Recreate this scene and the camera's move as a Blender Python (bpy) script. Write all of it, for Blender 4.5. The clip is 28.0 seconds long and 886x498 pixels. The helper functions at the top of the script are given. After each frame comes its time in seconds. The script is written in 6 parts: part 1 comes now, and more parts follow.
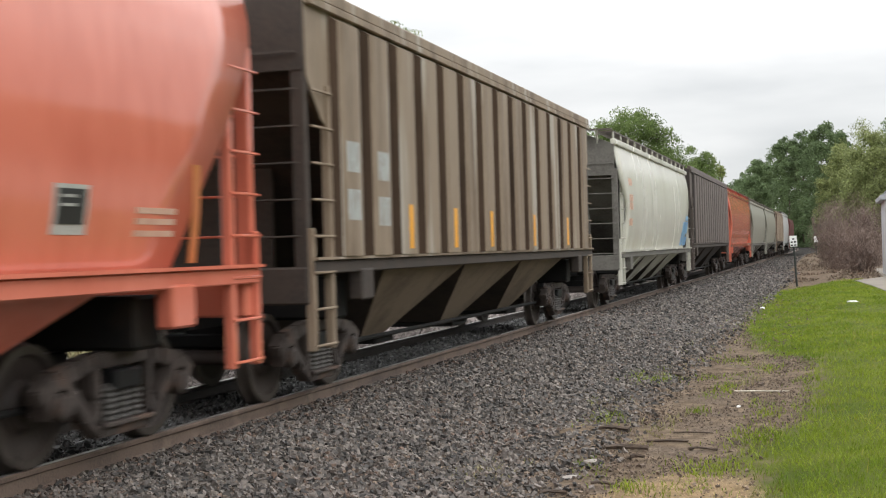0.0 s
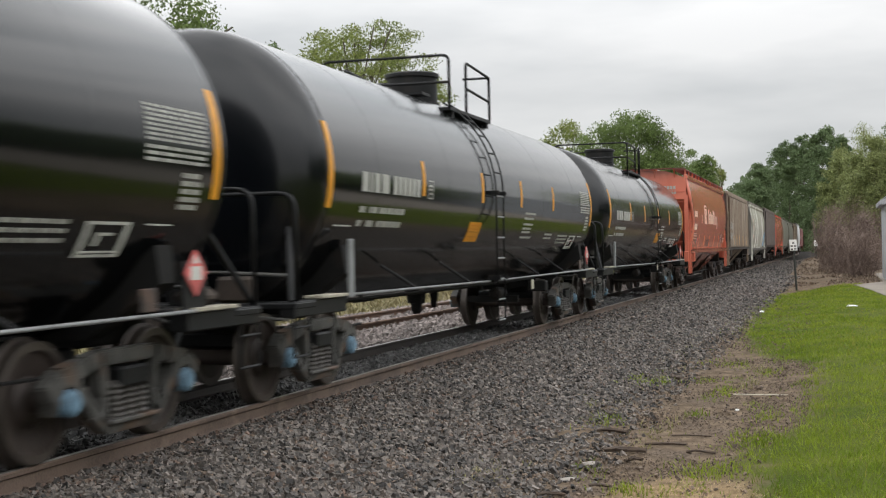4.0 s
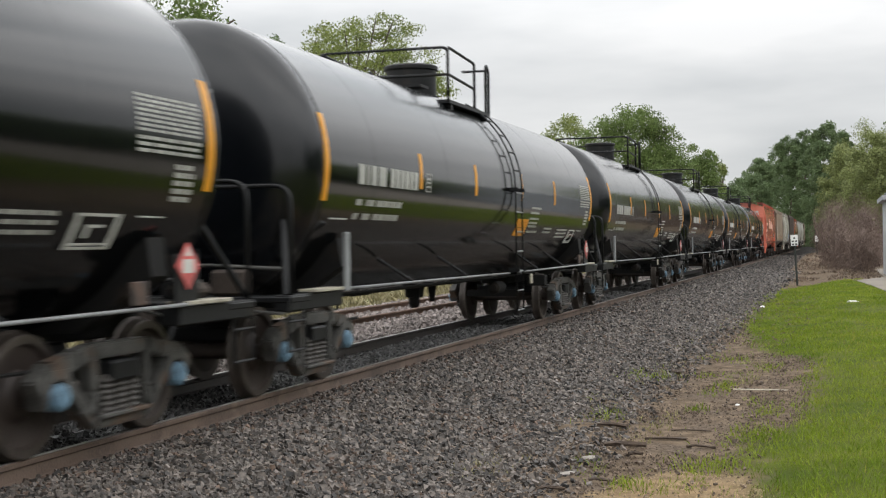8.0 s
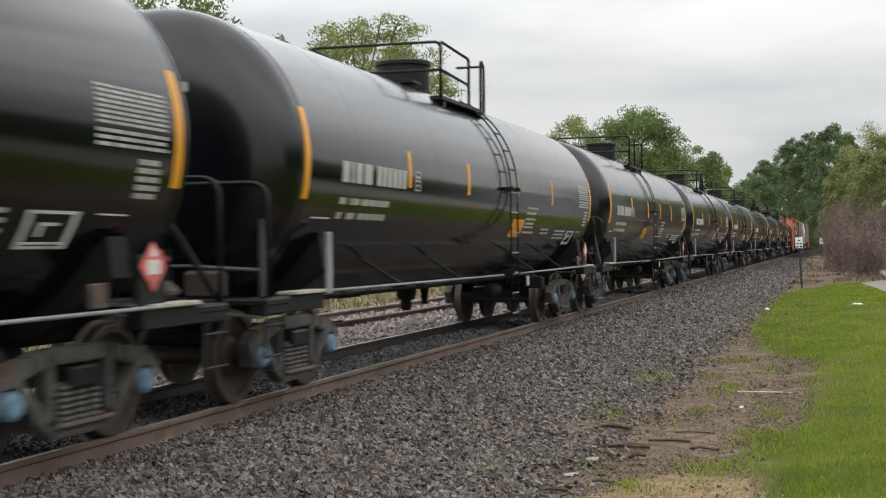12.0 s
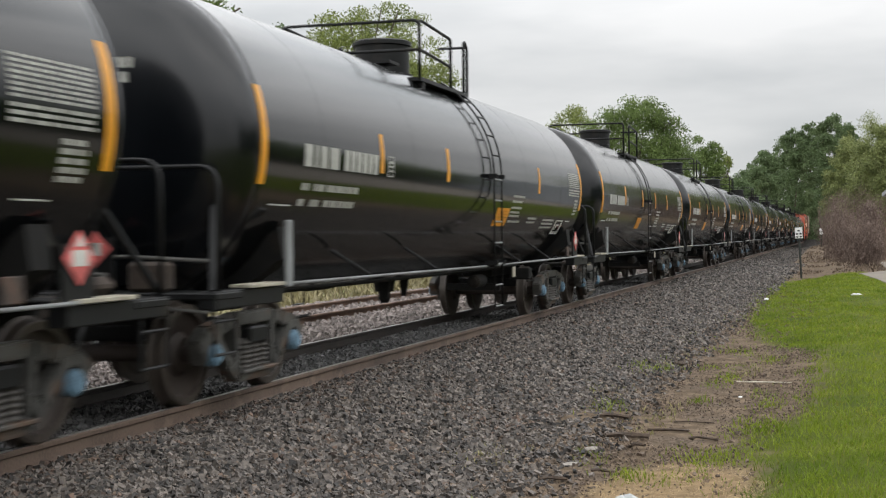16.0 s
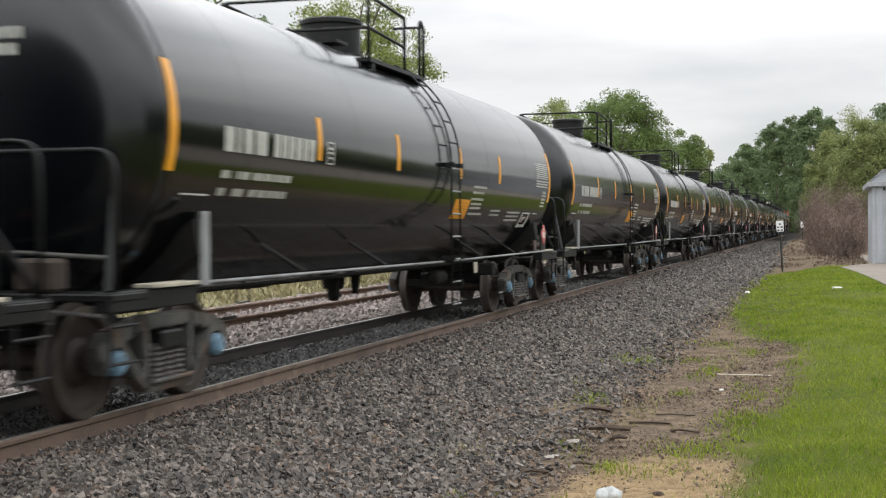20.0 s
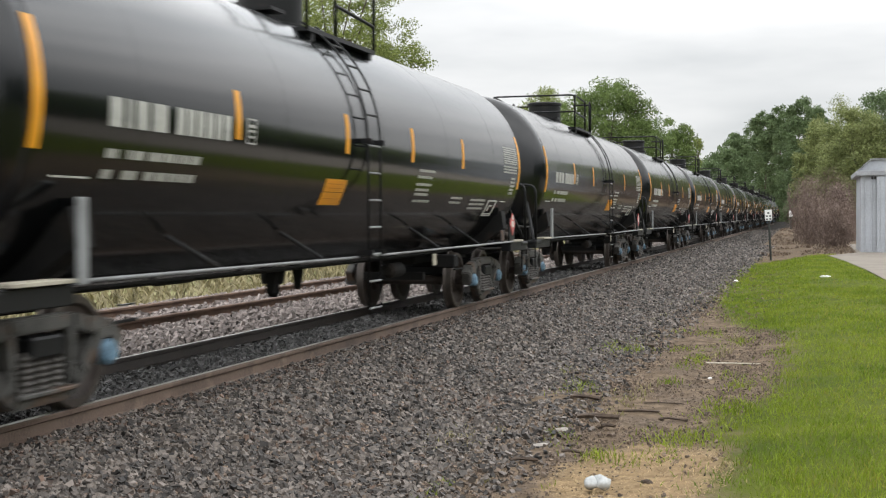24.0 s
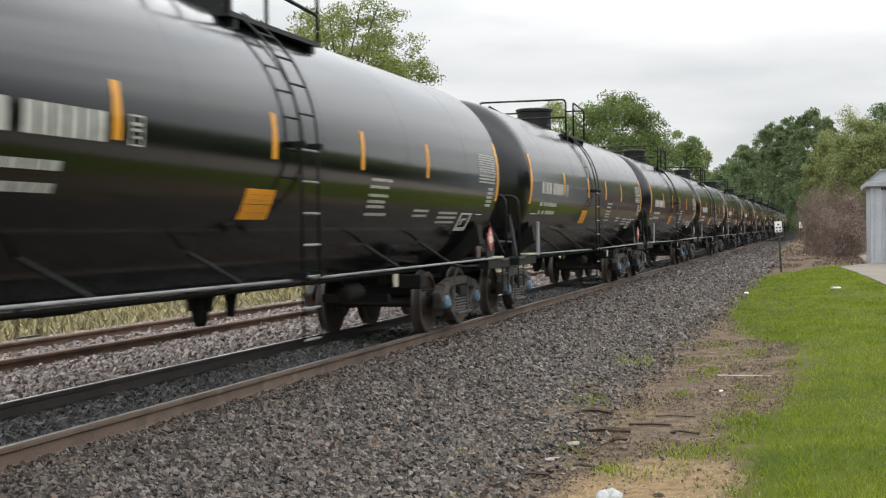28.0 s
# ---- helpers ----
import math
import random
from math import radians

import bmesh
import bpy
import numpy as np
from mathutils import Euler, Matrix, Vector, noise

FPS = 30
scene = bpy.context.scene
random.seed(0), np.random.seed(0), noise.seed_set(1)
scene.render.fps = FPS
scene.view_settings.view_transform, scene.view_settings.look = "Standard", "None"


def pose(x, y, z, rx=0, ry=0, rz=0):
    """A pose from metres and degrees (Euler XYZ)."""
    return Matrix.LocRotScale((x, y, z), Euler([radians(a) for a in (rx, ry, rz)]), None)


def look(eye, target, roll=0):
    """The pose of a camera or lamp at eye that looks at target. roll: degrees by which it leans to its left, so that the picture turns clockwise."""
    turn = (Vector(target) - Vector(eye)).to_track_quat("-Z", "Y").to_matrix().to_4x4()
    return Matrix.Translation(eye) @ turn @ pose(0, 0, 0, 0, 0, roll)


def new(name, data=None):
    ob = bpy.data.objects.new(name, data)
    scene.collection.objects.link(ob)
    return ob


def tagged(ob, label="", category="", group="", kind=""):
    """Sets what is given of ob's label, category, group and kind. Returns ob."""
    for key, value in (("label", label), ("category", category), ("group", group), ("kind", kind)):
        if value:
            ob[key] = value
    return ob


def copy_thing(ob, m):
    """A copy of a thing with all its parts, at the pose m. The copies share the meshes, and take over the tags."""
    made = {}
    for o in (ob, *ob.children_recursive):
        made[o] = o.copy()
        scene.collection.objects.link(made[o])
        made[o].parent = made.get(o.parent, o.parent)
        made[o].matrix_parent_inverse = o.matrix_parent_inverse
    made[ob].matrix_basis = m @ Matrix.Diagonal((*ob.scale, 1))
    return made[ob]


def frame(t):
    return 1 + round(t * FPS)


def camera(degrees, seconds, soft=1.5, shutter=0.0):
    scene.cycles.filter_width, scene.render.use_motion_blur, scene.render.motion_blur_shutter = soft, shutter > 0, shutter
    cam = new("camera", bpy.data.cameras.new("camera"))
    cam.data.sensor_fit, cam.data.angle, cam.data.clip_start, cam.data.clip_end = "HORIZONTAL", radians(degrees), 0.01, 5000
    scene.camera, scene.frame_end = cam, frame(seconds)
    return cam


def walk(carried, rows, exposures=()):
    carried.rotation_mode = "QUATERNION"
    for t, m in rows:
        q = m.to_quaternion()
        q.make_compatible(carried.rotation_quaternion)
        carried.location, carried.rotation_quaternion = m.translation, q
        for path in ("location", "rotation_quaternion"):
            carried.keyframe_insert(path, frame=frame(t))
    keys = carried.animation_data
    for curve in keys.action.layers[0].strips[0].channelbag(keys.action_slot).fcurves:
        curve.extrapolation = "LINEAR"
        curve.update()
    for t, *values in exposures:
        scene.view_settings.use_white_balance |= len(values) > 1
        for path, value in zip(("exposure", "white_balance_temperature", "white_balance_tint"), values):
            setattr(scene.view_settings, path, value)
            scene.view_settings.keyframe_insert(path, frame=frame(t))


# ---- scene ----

# ---------- plan (metres; z = 0 on the rail head, the track runs along +y) ----------
TRACK_X = -6.416           # centre line of the near track
GAUGE = 1.505              # between rail centres
EYE_Z = 1.505
SPACING = 17.70            # tank car, coupler to coupler
TANK_Z, TANK_R = 2.37, 1.52
AXLE = 0.889               # half a truck's wheelbase
WHEEL_R = 0.457
SECOND_X = -10.45          # centre line of the far track
BEND_AT, BEND_R = 225.0, 700.0   # far off the line bends to the left


def travel(t):
    """How far the first tank car has come along the track."""
    late = min(1.0, max(0.0, (t - 2.2) / 3.3))
    slow = max(0.0, t - 25.0)
    return -15.2 + 13.35 * t - 0.01165 * t * t - 0.045 * slow ** 1.2 - 0.26 * (1 - late * late * (3 - 2 * late))


def along(s, x):
    """Place and heading (degrees to the left) at s metres along a line that starts at x."""
    if s <= BEND_AT:
        return x, s, 0.0
    a = (s - BEND_AT) / BEND_R
    r = BEND_R + x
    return x - r * (1 - math.cos(a)), BEND_AT + r * math.sin(a), math.degrees(a)


# ---------- camera ----------
cam = camera(37.0, 28.0, soft=1.2, shutter=0.3)
TURNS = [
    (0, 16.429, 0.063, -1.604), (0.5, 16.454, 0.086, -1.219), (1, 16.554, 0.135, -1.036), (1.5, 16.481, 0.126, -0.993),
    (2, 16.396, 0.084, -1.146), (2.5, 16.498, 0.168, -1.140), (4.5, 16.413, 0.060, -1.142), (5, 16.529, -0.016, -1.213),
    (5.5, 16.490, -0.133, -0.998), (6, 16.431, -0.144, -0.945), (6.5, 16.602, -0.048, -0.892), (7, 16.401, -0.173, -1.072),
    (7.5, 16.465, -0.223, -0.937), (8, 16.465, -0.162, -0.885), (8.5, 16.495, -0.134, -0.840), (9, 16.571, 0.010, -0.829),
    (9.5, 16.593, 0.066, -0.736), (10, 16.564, 0.101, -0.897), (10.5, 16.537, 0.090, -0.842), (11, 16.606, 0.022, -0.838),
    (11.5, 16.571, -0.051, -0.880), (12, 16.656, -0.130, -0.626), (12.5, 16.674, -0.240, -0.717), (14.5, 16.580, -0.278, -0.620),
    (15, 16.535, -0.237, -0.481), (15.5, 16.610, -0.193, -0.755), (16, 16.643, -0.590, -0.472), (16.5, 16.462, -1.039, -0.493),
    (17, 16.368, -1.212, -0.403), (17.5, 16.289, -1.263, -0.266), (18, 16.049, -1.180, -0.328), (18.5, 15.910, -1.099, -0.549),
    (19, 15.817, -0.887, -0.544), (19.5, 15.799, -0.792, -0.565), (20, 15.879, -0.900, -0.415), (20.5, 15.812, -0.934, -0.214),
    (21, 15.584, -1.164, -0.384), (21.5, 15.354, -1.465, -0.324), (23.5, 15.421, -1.525, -0.311), (24, 15.411, -1.397, -0.362),
    (24.5, 15.416, -1.471, -0.466), (25, 15.675, -1.328, -0.592), (25.5, 15.833, -1.252, -0.541), (26, 15.903, -0.863, -0.667),
    (26.5, 15.860, -0.810, -0.853), (27, 15.822, -0.797, -0.901), (27.5, 15.774, -0.725, -1.012), (28, 15.816, -0.765, -0.856),
]
walk(cam, [(t, pose(0.0, 0.0, EYE_Z, 90 + pitch, -roll, yaw)) for t, yaw, pitch, roll in TURNS],
     exposures=[(0, 0.32), (0.5, 0.08), (1, -0.06), (2, 0.02), (5, 0.0), (7, 0.08), (11, 0.02), (14.5, 0.04), (16, 0.02), (17, 0.32), (20, 0.26), (24, 0.28), (28, 0.22)])

# ---------- world and sun: a bright overcast sky ----------
world = bpy.data.worlds.new("overcast_sky")
scene.world = world
world.use_nodes = True
wn, wl = world.node_tree.nodes, world.node_tree.links
wn.clear()
w_out = wn.new("ShaderNodeOutputWorld")
w_bg = wn.new("ShaderNodeBackground")
w_sky = wn.new("ShaderNodeTexSky")
w_sky.sky_type, w_sky.sun_disc = "NISHITA", False
w_sky.sun_elevation, w_sky.sun_rotation = radians(52), radians(-40)
w_co = wn.new("ShaderNodeTexCoord")
w_map = wn.new("ShaderNodeMapping")
w_map.inputs["Scale"].default_value = (1.6, 1.6, 7.0)
w_noise = wn.new("ShaderNodeTexNoise")
w_noise.inputs["Scale"].default_value = 1.5
w_noise.inputs["Detail"].default_value = 5
w_noise.inputs["Roughness"].default_value = 0.5
w_ramp = wn.new("ShaderNodeValToRGB")
w_ramp.color_ramp.elements[0].position, w_ramp.color_ramp.elements[0].color = 0.33, (0.53, 0.55, 0.565, 1)
w_ramp.color_ramp.elements[1].position, w_ramp.color_ramp.elements[1].color = 0.62, (0.86, 0.86, 0.86, 1)
w_mul = wn.new("ShaderNodeMix")
w_mul.data_type, w_mul.blend_type = "RGBA", "MIX"
w_mul.inputs["Factor"].default_value = 0.96
w_scale = wn.new("ShaderNodeVectorMath")
w_scale.operation = "SCALE"
w_scale.inputs["Scale"].default_value = 0.12
wl.new(w_sky.outputs[0], w_scale.inputs[0])
wl.new(w_co.outputs["Generated"], w_map.inputs["Vector"])
wl.new(w_map.outputs[0], w_noise.inputs["Vector"])
wl.new(w_noise.outputs["Fac"], w_ramp.inputs["Fac"])
wl.new(w_scale.outputs[0], w_mul.inputs[6])
wl.new(w_ramp.outputs[0], w_mul.inputs[7])
w_sep = wn.new("ShaderNodeSeparateXYZ")
wl.new(w_co.outputs["Generated"], w_sep.inputs[0])
w_rise = wn.new("ShaderNodeMapRange")      # an overcast sky is brightest overhead
w_rise.interpolation_type = "SMOOTHSTEP"
w_rise.inputs["From Min"].default_value, w_rise.inputs["From Max"].default_value = 0.10, 0.50
w_rise.inputs["To Min"].default_value, w_rise.inputs["To Max"].default_value = 1.0, 2.9
wl.new(w_sep.outputs["Z"], w_rise.inputs["Value"])
w_lift = wn.new("ShaderNodeVectorMath")
w_lift.operation = "SCALE"
wl.new(w_mul.outputs[2], w_lift.inputs[0])
wl.new(w_rise.outputs[0], w_lift.inputs["Scale"])
wl.new(w_lift.outputs[0], w_bg.inputs["Color"])
w_bg.inputs["Strength"].default_value = 1.0
wl.new(w_bg.outputs[0], w_out.inputs[0])
sun_data = bpy.data.lights.new("sun", "SUN")
sun_data.energy, sun_data.angle, sun_data.color = 0.25, radians(60), (1.0, 0.97, 0.93)
sun = new("sun", sun_data)
sun.matrix_basis = look((30, 20, 60), (0, 40, 0))

# ---------- materials ----------


def material(name, base, rough=0.6, metal=0.0, dark=None, scale=3.0, fine=40.0, amount=0.5, bump=0.15, bump_scale=None,
             streak=(1, 1, 1), coat=0.0, spots=None, spot_at=0.62, spot_scale=1.2, rough_var=0.1, random_tint=0.0, island=False, distance=0.01):
    """A surface with stains at two scales, fine relief and uneven gloss."""
    m = bpy.data.materials.new(name)
    m.use_nodes = True
    n, l = m.node_tree.nodes, m.node_tree.links
    b = n["Principled BSDF"]
    co = n.new("ShaderNodeTexCoord")
    mp = n.new("ShaderNodeMapping")
    mp.inputs["Scale"].default_value = streak
    l.new(co.outputs["Object"], mp.inputs["Vector"])
    big, small = n.new("ShaderNodeTexNoise"), n.new("ShaderNodeTexNoise")
    for node, s, d in ((big, scale, 5), (small, fine, 3)):
        node.inputs["Scale"].default_value, node.inputs["Detail"].default_value = s, d
        l.new(mp.outputs[0], node.inputs["Vector"])
    add = n.new("ShaderNodeMath")
    add.operation = "MULTIPLY_ADD"
    add.inputs[1].default_value = 0.45
    l.new(small.outputs["Fac"], add.inputs[0])
    l.new(big.outputs["Fac"], add.inputs[2])
    ramp = n.new("ShaderNodeValToRGB")
    dark = dark or tuple(c * 0.55 for c in base)
    e = ramp.color_ramp.elements
    e[0].position, e[0].color = 0.72 - 0.25 * amount - 0.12, (*dark, 1)
    e[1].position, e[1].color = 0.72 + 0.2 * (1 - amount), (*base, 1)
    l.new(add.outputs[0], ramp.inputs["Fac"])
    colour = ramp.outputs[0]
    if spots:
        sp = n.new("ShaderNodeTexNoise")
        sp.inputs["Scale"].default_value, sp.inputs["Detail"].default_value = spot_scale, 8
        l.new(mp.outputs[0], sp.inputs["Vector"])
        sr = n.new("ShaderNodeMapRange")
        sr.inputs["From Min"].default_value, sr.inputs["From Max"].default_value = spot_at - 0.03, spot_at + 0.06
        l.new(sp.outputs["Fac"], sr.inputs["Value"])
        mx = n.new("ShaderNodeMix")
        mx.data_type = "RGBA"
        l.new(sr.outputs[0], mx.inputs["Factor"])
        l.new(colour, mx.inputs[6])
        mx.inputs[7].default_value = (*spots, 1)
        colour = mx.outputs[2]
    if random_tint:
        src = n.new("ShaderNodeNewGeometry").outputs["Random Per Island"] if island else n.new("ShaderNodeObjectInfo").outputs["Random"]
        mr = n.new("ShaderNodeMapRange")
        mr.inputs["To Min"].default_value, mr.inputs["To Max"].default_value = 1 - random_tint, 1 + random_tint
        l.new(src, mr.inputs["Value"])
        vm = n.new("ShaderNodeVectorMath")
        vm.operation = "SCALE"
        l.new(colour, vm.inputs[0])
        l.new(mr.outputs[0], vm.inputs["Scale"])
        colour = vm.outputs[0]
    l.new(colour, b.inputs["Base Color"])
    rr = n.new("ShaderNodeMapRange")
    rr.inputs["To Min"].default_value, rr.inputs["To Max"].default_value = max(0.02, rough - rough_var), min(1.0, rough + rough_var)
    l.new(big.outputs["Fac"], rr.inputs["Value"])
    l.new(rr.outputs[0], b.inputs["Roughness"])
    b.inputs["Metallic"].default_value = metal
    b.inputs["Coat Weight"].default_value = coat
    if bump:
        bp = n.new("ShaderNodeBump")
        bp.inputs["Strength"].default_value, bp.inputs["Distance"].default_value = bump, distance
        if bump_scale:
            bn = n.new("ShaderNodeTexNoise")
            bn.inputs["Scale"].default_value, bn.inputs["Detail"].default_value = bump_scale, 4
            l.new(co.outputs["Object"], bn.inputs["Vector"])
            l.new(bn.outputs["Fac"], bp.inputs["Height"])
        else:
            l.new(small.outputs["Fac"], bp.inputs["Height"])
        l.new(bp.outputs[0], b.inputs["Normal"])
    return m


M_TANK = material("black_tank_paint", (0.0028, 0.0034, 0.0037), 0.13, 0, (0.0020, 0.0024, 0.0026), 0.8, 30, 0.4, 0.03, 1.1, rough_var=0.04, distance=0.02)
M_TANK.node_tree.nodes["Principled BSDF"].inputs["IOR"].default_value = 1.50
M_HEAD = material("black_head_paint", (0.004, 0.005, 0.0065), 0.20, 0, (0.0025, 0.003, 0.004), 0.8, 30, 0.4, 0.03, 1.1, rough_var=0.08)
M_BLACK = material("black_steel", (0.009, 0.0095, 0.010), 0.5, 0, (0.006, 0.006, 0.0065), 2, 60, 0.5, 0.1, spots=(0.022, 0.018, 0.015), spot_at=0.64)
M_UNDER = material("grimy_underframe", (0.010, 0.0095, 0.009), 0.8, 0, (0.006, 0.006, 0.006), 3, 60, 0.5, 0.2, spots=(0.022, 0.017, 0.013))
for m in (M_BLACK, M_UNDER):
    m.node_tree.nodes["Principled BSDF"].inputs["Specular IOR Level"].default_value = 0.25
M_RAILPIPE = material("grey_handrail_paint", (0.25, 0.26, 0.265), 0.45, 0, (0.12, 0.12, 0.12), 3, 50, 0.4, 0.1)
M_YELLOW = material("yellow_reflector", (0.75, 0.33, 0.012), 0.4, 0, (0.62, 0.26, 0.01), 2, 40, 0.3, 0.02)
M_ORANGE = material("orange_panel_paint", (0.72, 0.30, 0.01), 0.45, 0, (0.60, 0.25, 0.01), 2, 40, 0.3, 0.02)
M_WHITE = material("white_stencil", (0.62, 0.62, 0.58), 0.5, 0, (0.42, 0.42, 0.39), 6, 60, 0.5, 0.02)


M_PRINT = material("small_white_print", (0.38, 0.38, 0.345), 0.5, 0, (0.22, 0.22, 0.20), 14, 60, 0.6, 0.0)
M_PRINT_BIG = material("large_white_print", (0.42, 0.42, 0.385), 0.5, 0, (0.28, 0.28, 0.255), 9, 60, 0.5, 0.0)
M_CREAMPRINT = material("cream_lettering", (0.70, 0.56, 0.43), 0.5, 0, (0.62, 0.42, 0.30), 9, 60, 0.5, 0.0)
M_STEP = material("pale_step_paint", (0.42, 0.39, 0.31), 0.6, 0, (0.22, 0.20, 0.16), 5, 40, 0.6, 0.1)
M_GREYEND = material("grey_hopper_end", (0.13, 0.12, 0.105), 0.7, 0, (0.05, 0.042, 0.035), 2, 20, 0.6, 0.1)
M_POCKET = material("dusty_brown_pocket", (0.20, 0.15, 0.10), 0.8, 0, (0.085, 0.055, 0.034), 1.2, 14, 0.6, 0.1, streak=(1.4, 1.4, 0.5))
M_PRINT_DIM = material("faded_print", (0.55, 0.36, 0.27), 0.5, 0, (0.45, 0.24, 0.17), 9, 60, 0.5, 0.0)
M_FADED = material("faded_bluish_lettering", (0.40, 0.44, 0.44), 0.6, 0, (0.22, 0.20, 0.17), 5, 30, 0.6, 0.0)
M_TEAL = material("dark_teal_plate", (0.05, 0.17, 0.16), 0.5, 0, None, 6, 40, 0.4, 0.0)
M_RED = material("red_placard", (0.72, 0.16, 0.15), 0.5, 0, None, 6, 60, 0.3, 0.02)
M_STEEL = material("cast_truck_steel", (0.085, 0.082, 0.076), 0.6, 0.1, (0.022, 0.022, 0.021), 4, 50, 0.6, 0.35, spots=(0.10, 0.065, 0.045), spot_at=0.6, spot_scale=3)
M_RUSTSTEEL = material("rusty_truck_steel", (0.062, 0.047, 0.040), 0.75, 0.05, (0.022, 0.016, 0.014), 4, 50, 0.6, 0.35, spots=(0.10, 0.06, 0.042), spot_at=0.62, spot_scale=3)
M_WHEEL = material("wheel_steel", (0.050, 0.037, 0.031), 0.6, 0.2, (0.022, 0.016, 0.014), 3, 40, 0.6, 0.2)
M_TREAD = material("worn_wheel_rim", (0.085, 0.07, 0.06), 0.45, 0.4, None, 6, 60, 0.4, 0.05)
M_BLUE = material("blue_bearing_cap", (0.15, 0.26, 0.35), 0.6, 0, (0.05, 0.09, 0.13), 7, 40, 0.5, 0.1)
M_SPRING = material("spring_steel", (0.09, 0.083, 0.077), 0.6, 0.3, (0.05, 0.045, 0.04), 8, 60, 0.5, 0.2)
M_POTASH = material("faded_red_hopper_paint", (0.62, 0.178, 0.116), 0.11, 0, (0.51, 0.130, 0.082), 0.7, 8, 0.55, 0.06, 1.2, streak=(1, 1, 0.25), spots=(0.58, 0.21, 0.14), spot_at=0.68, rough_var=0.08, distance=0.03)
M_POTASH.node_tree.nodes["Principled BSDF"].inputs["IOR"].default_value = 1.62
M_RUST_ORANGE = material("rust_streak_orange", (0.42, 0.15, 0.02), 0.7, 0, (0.5, 0.16, 0.06), 2, 20, 0.5, 0.05, streak=(1, 1, 0.3))
M_BROWNHOP = material("weathered_grey_brown_hopper", (0.245, 0.188, 0.135), 0.6, 0, (0.075, 0.043, 0.024), 1.1, 14, 0.72, 0.1, streak=(2.6, 2.6, 0.22), spots=(0.35, 0.31, 0.26), spot_at=0.57, spot_scale=1.0)
# rusty panels and rib flanks, darkened for the shade between the ribs
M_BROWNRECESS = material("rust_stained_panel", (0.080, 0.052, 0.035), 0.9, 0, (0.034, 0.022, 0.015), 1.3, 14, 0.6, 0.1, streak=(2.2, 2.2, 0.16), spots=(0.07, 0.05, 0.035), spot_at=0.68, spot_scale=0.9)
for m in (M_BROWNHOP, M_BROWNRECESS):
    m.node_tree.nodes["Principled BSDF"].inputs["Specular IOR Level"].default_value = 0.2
# grimy brown, kept this dark to hold the shade of hopper ends and slopes
M_GRIME_SHADE = material("grimy_hopper_end", (0.05, 0.036, 0.028), 0.8, 0, (0.02, 0.015, 0.012), 2, 20, 0.6, 0.1)
M_DARKHOP = material("dark_brown_hopper", (0.11, 0.085, 0.072), 0.6, 0, (0.05, 0.035, 0.028), 1.1, 14, 0.6, 0.1, streak=(2.5, 2.5, 0.22))
# darker copy of the brown paint: groove shade put into the colour
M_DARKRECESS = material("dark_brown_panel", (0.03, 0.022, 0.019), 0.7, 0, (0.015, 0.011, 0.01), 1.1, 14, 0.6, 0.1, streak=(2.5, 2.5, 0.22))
M_CREAM = material("cream_hopper_paint", (0.55, 0.535, 0.465), 0.25, 0, (0.44, 0.42, 0.35), 0.7, 10, 0.5, 0.05, streak=(1, 1, 0.25))
M_BEIGE = material("beige_hopper_paint", (0.24, 0.235, 0.19), 0.4, 0, (0.16, 0.155, 0.12), 0.7, 10, 0.5, 0.05, streak=(1, 1, 0.25))
M_WHITECAR = material("white_boxcar_paint", (0.503, 0.511, 0.503), 0.5, 0, (0.370, 0.370, 0.363), 0.7, 10, 0.5, 0.05, streak=(1, 1, 0.25))
M_MAROON = material("dull_red_boxcar_paint", (0.17, 0.045, 0.04), 0.6, 0, None, 0.7, 10, 0.5, 0.05)
M_GRAFFITI = material("blue_spray_paint", (0.08, 0.22, 0.42), 0.5, 0, (0.20, 0.38, 0.50), 3, 20, 0.5, 0.02)
# far rail's side: the train's shadow is put into this dark colour
M_RAIL_DARK = material("oily_rail_side", (0.05, 0.04, 0.035), 0.6, 0.0, (0.022, 0.018, 0.016), 2.2, 45, 0.5, 0.3)
M_RAIL = material("rusty_rail_side", (0.125, 0.086, 0.064), 0.8, 0.0, (0.05, 0.034, 0.026), 2.2, 45, 0.55, 0.3, spots=(0.17, 0.12, 0.088), spot_at=0.62, spot_scale=2.5)
M_RAILTOP = material("polished_rail_head", (0.42, 0.40, 0.38), 0.35, 0.7, (0.20, 0.17, 0.15), 3, 40, 0.4, 0.05, streak=(4, 0.2, 1))
M_OLDRAIL = material("dull_siding_rail", (0.19, 0.12, 0.085), 0.75, 0.0, (0.09, 0.055, 0.04), 2.2, 45, 0.5, 0.3)
M_STONE = material("ballast_stone", (0.110, 0.093, 0.080), 0.65, 0, (0.019, 0.016, 0.0135), 9, 60, 0.5, 0.3, random_tint=0.92, island=True)
M_STONE_OILY = material("oily_ballast_stone", (0.07, 0.068, 0.066), 0.6, 0, (0.017, 0.016, 0.015), 9, 60, 0.5, 0.3, random_tint=0.8, island=True)
M_STONE_BROWN = material("earthy_ballast_stone", (0.150, 0.112, 0.083), 0.9, 0, (0.082, 0.060, 0.045), 9, 60, 0.5, 0.3, random_tint=0.55, island=True)
M_STONE_PINK = material("siding_ballast_stone", (0.28, 0.24, 0.222), 0.85, 0, (0.13, 0.108, 0.097), 9, 60, 0.5, 0.3, random_tint=0.45, island=True)
M_STONE_RUST = material("rust_stained_ballast", (0.115, 0.078, 0.058), 0.85, 0, (0.032, 0.022, 0.017), 9, 60, 0.5, 0.3, random_tint=0.8, island=True)
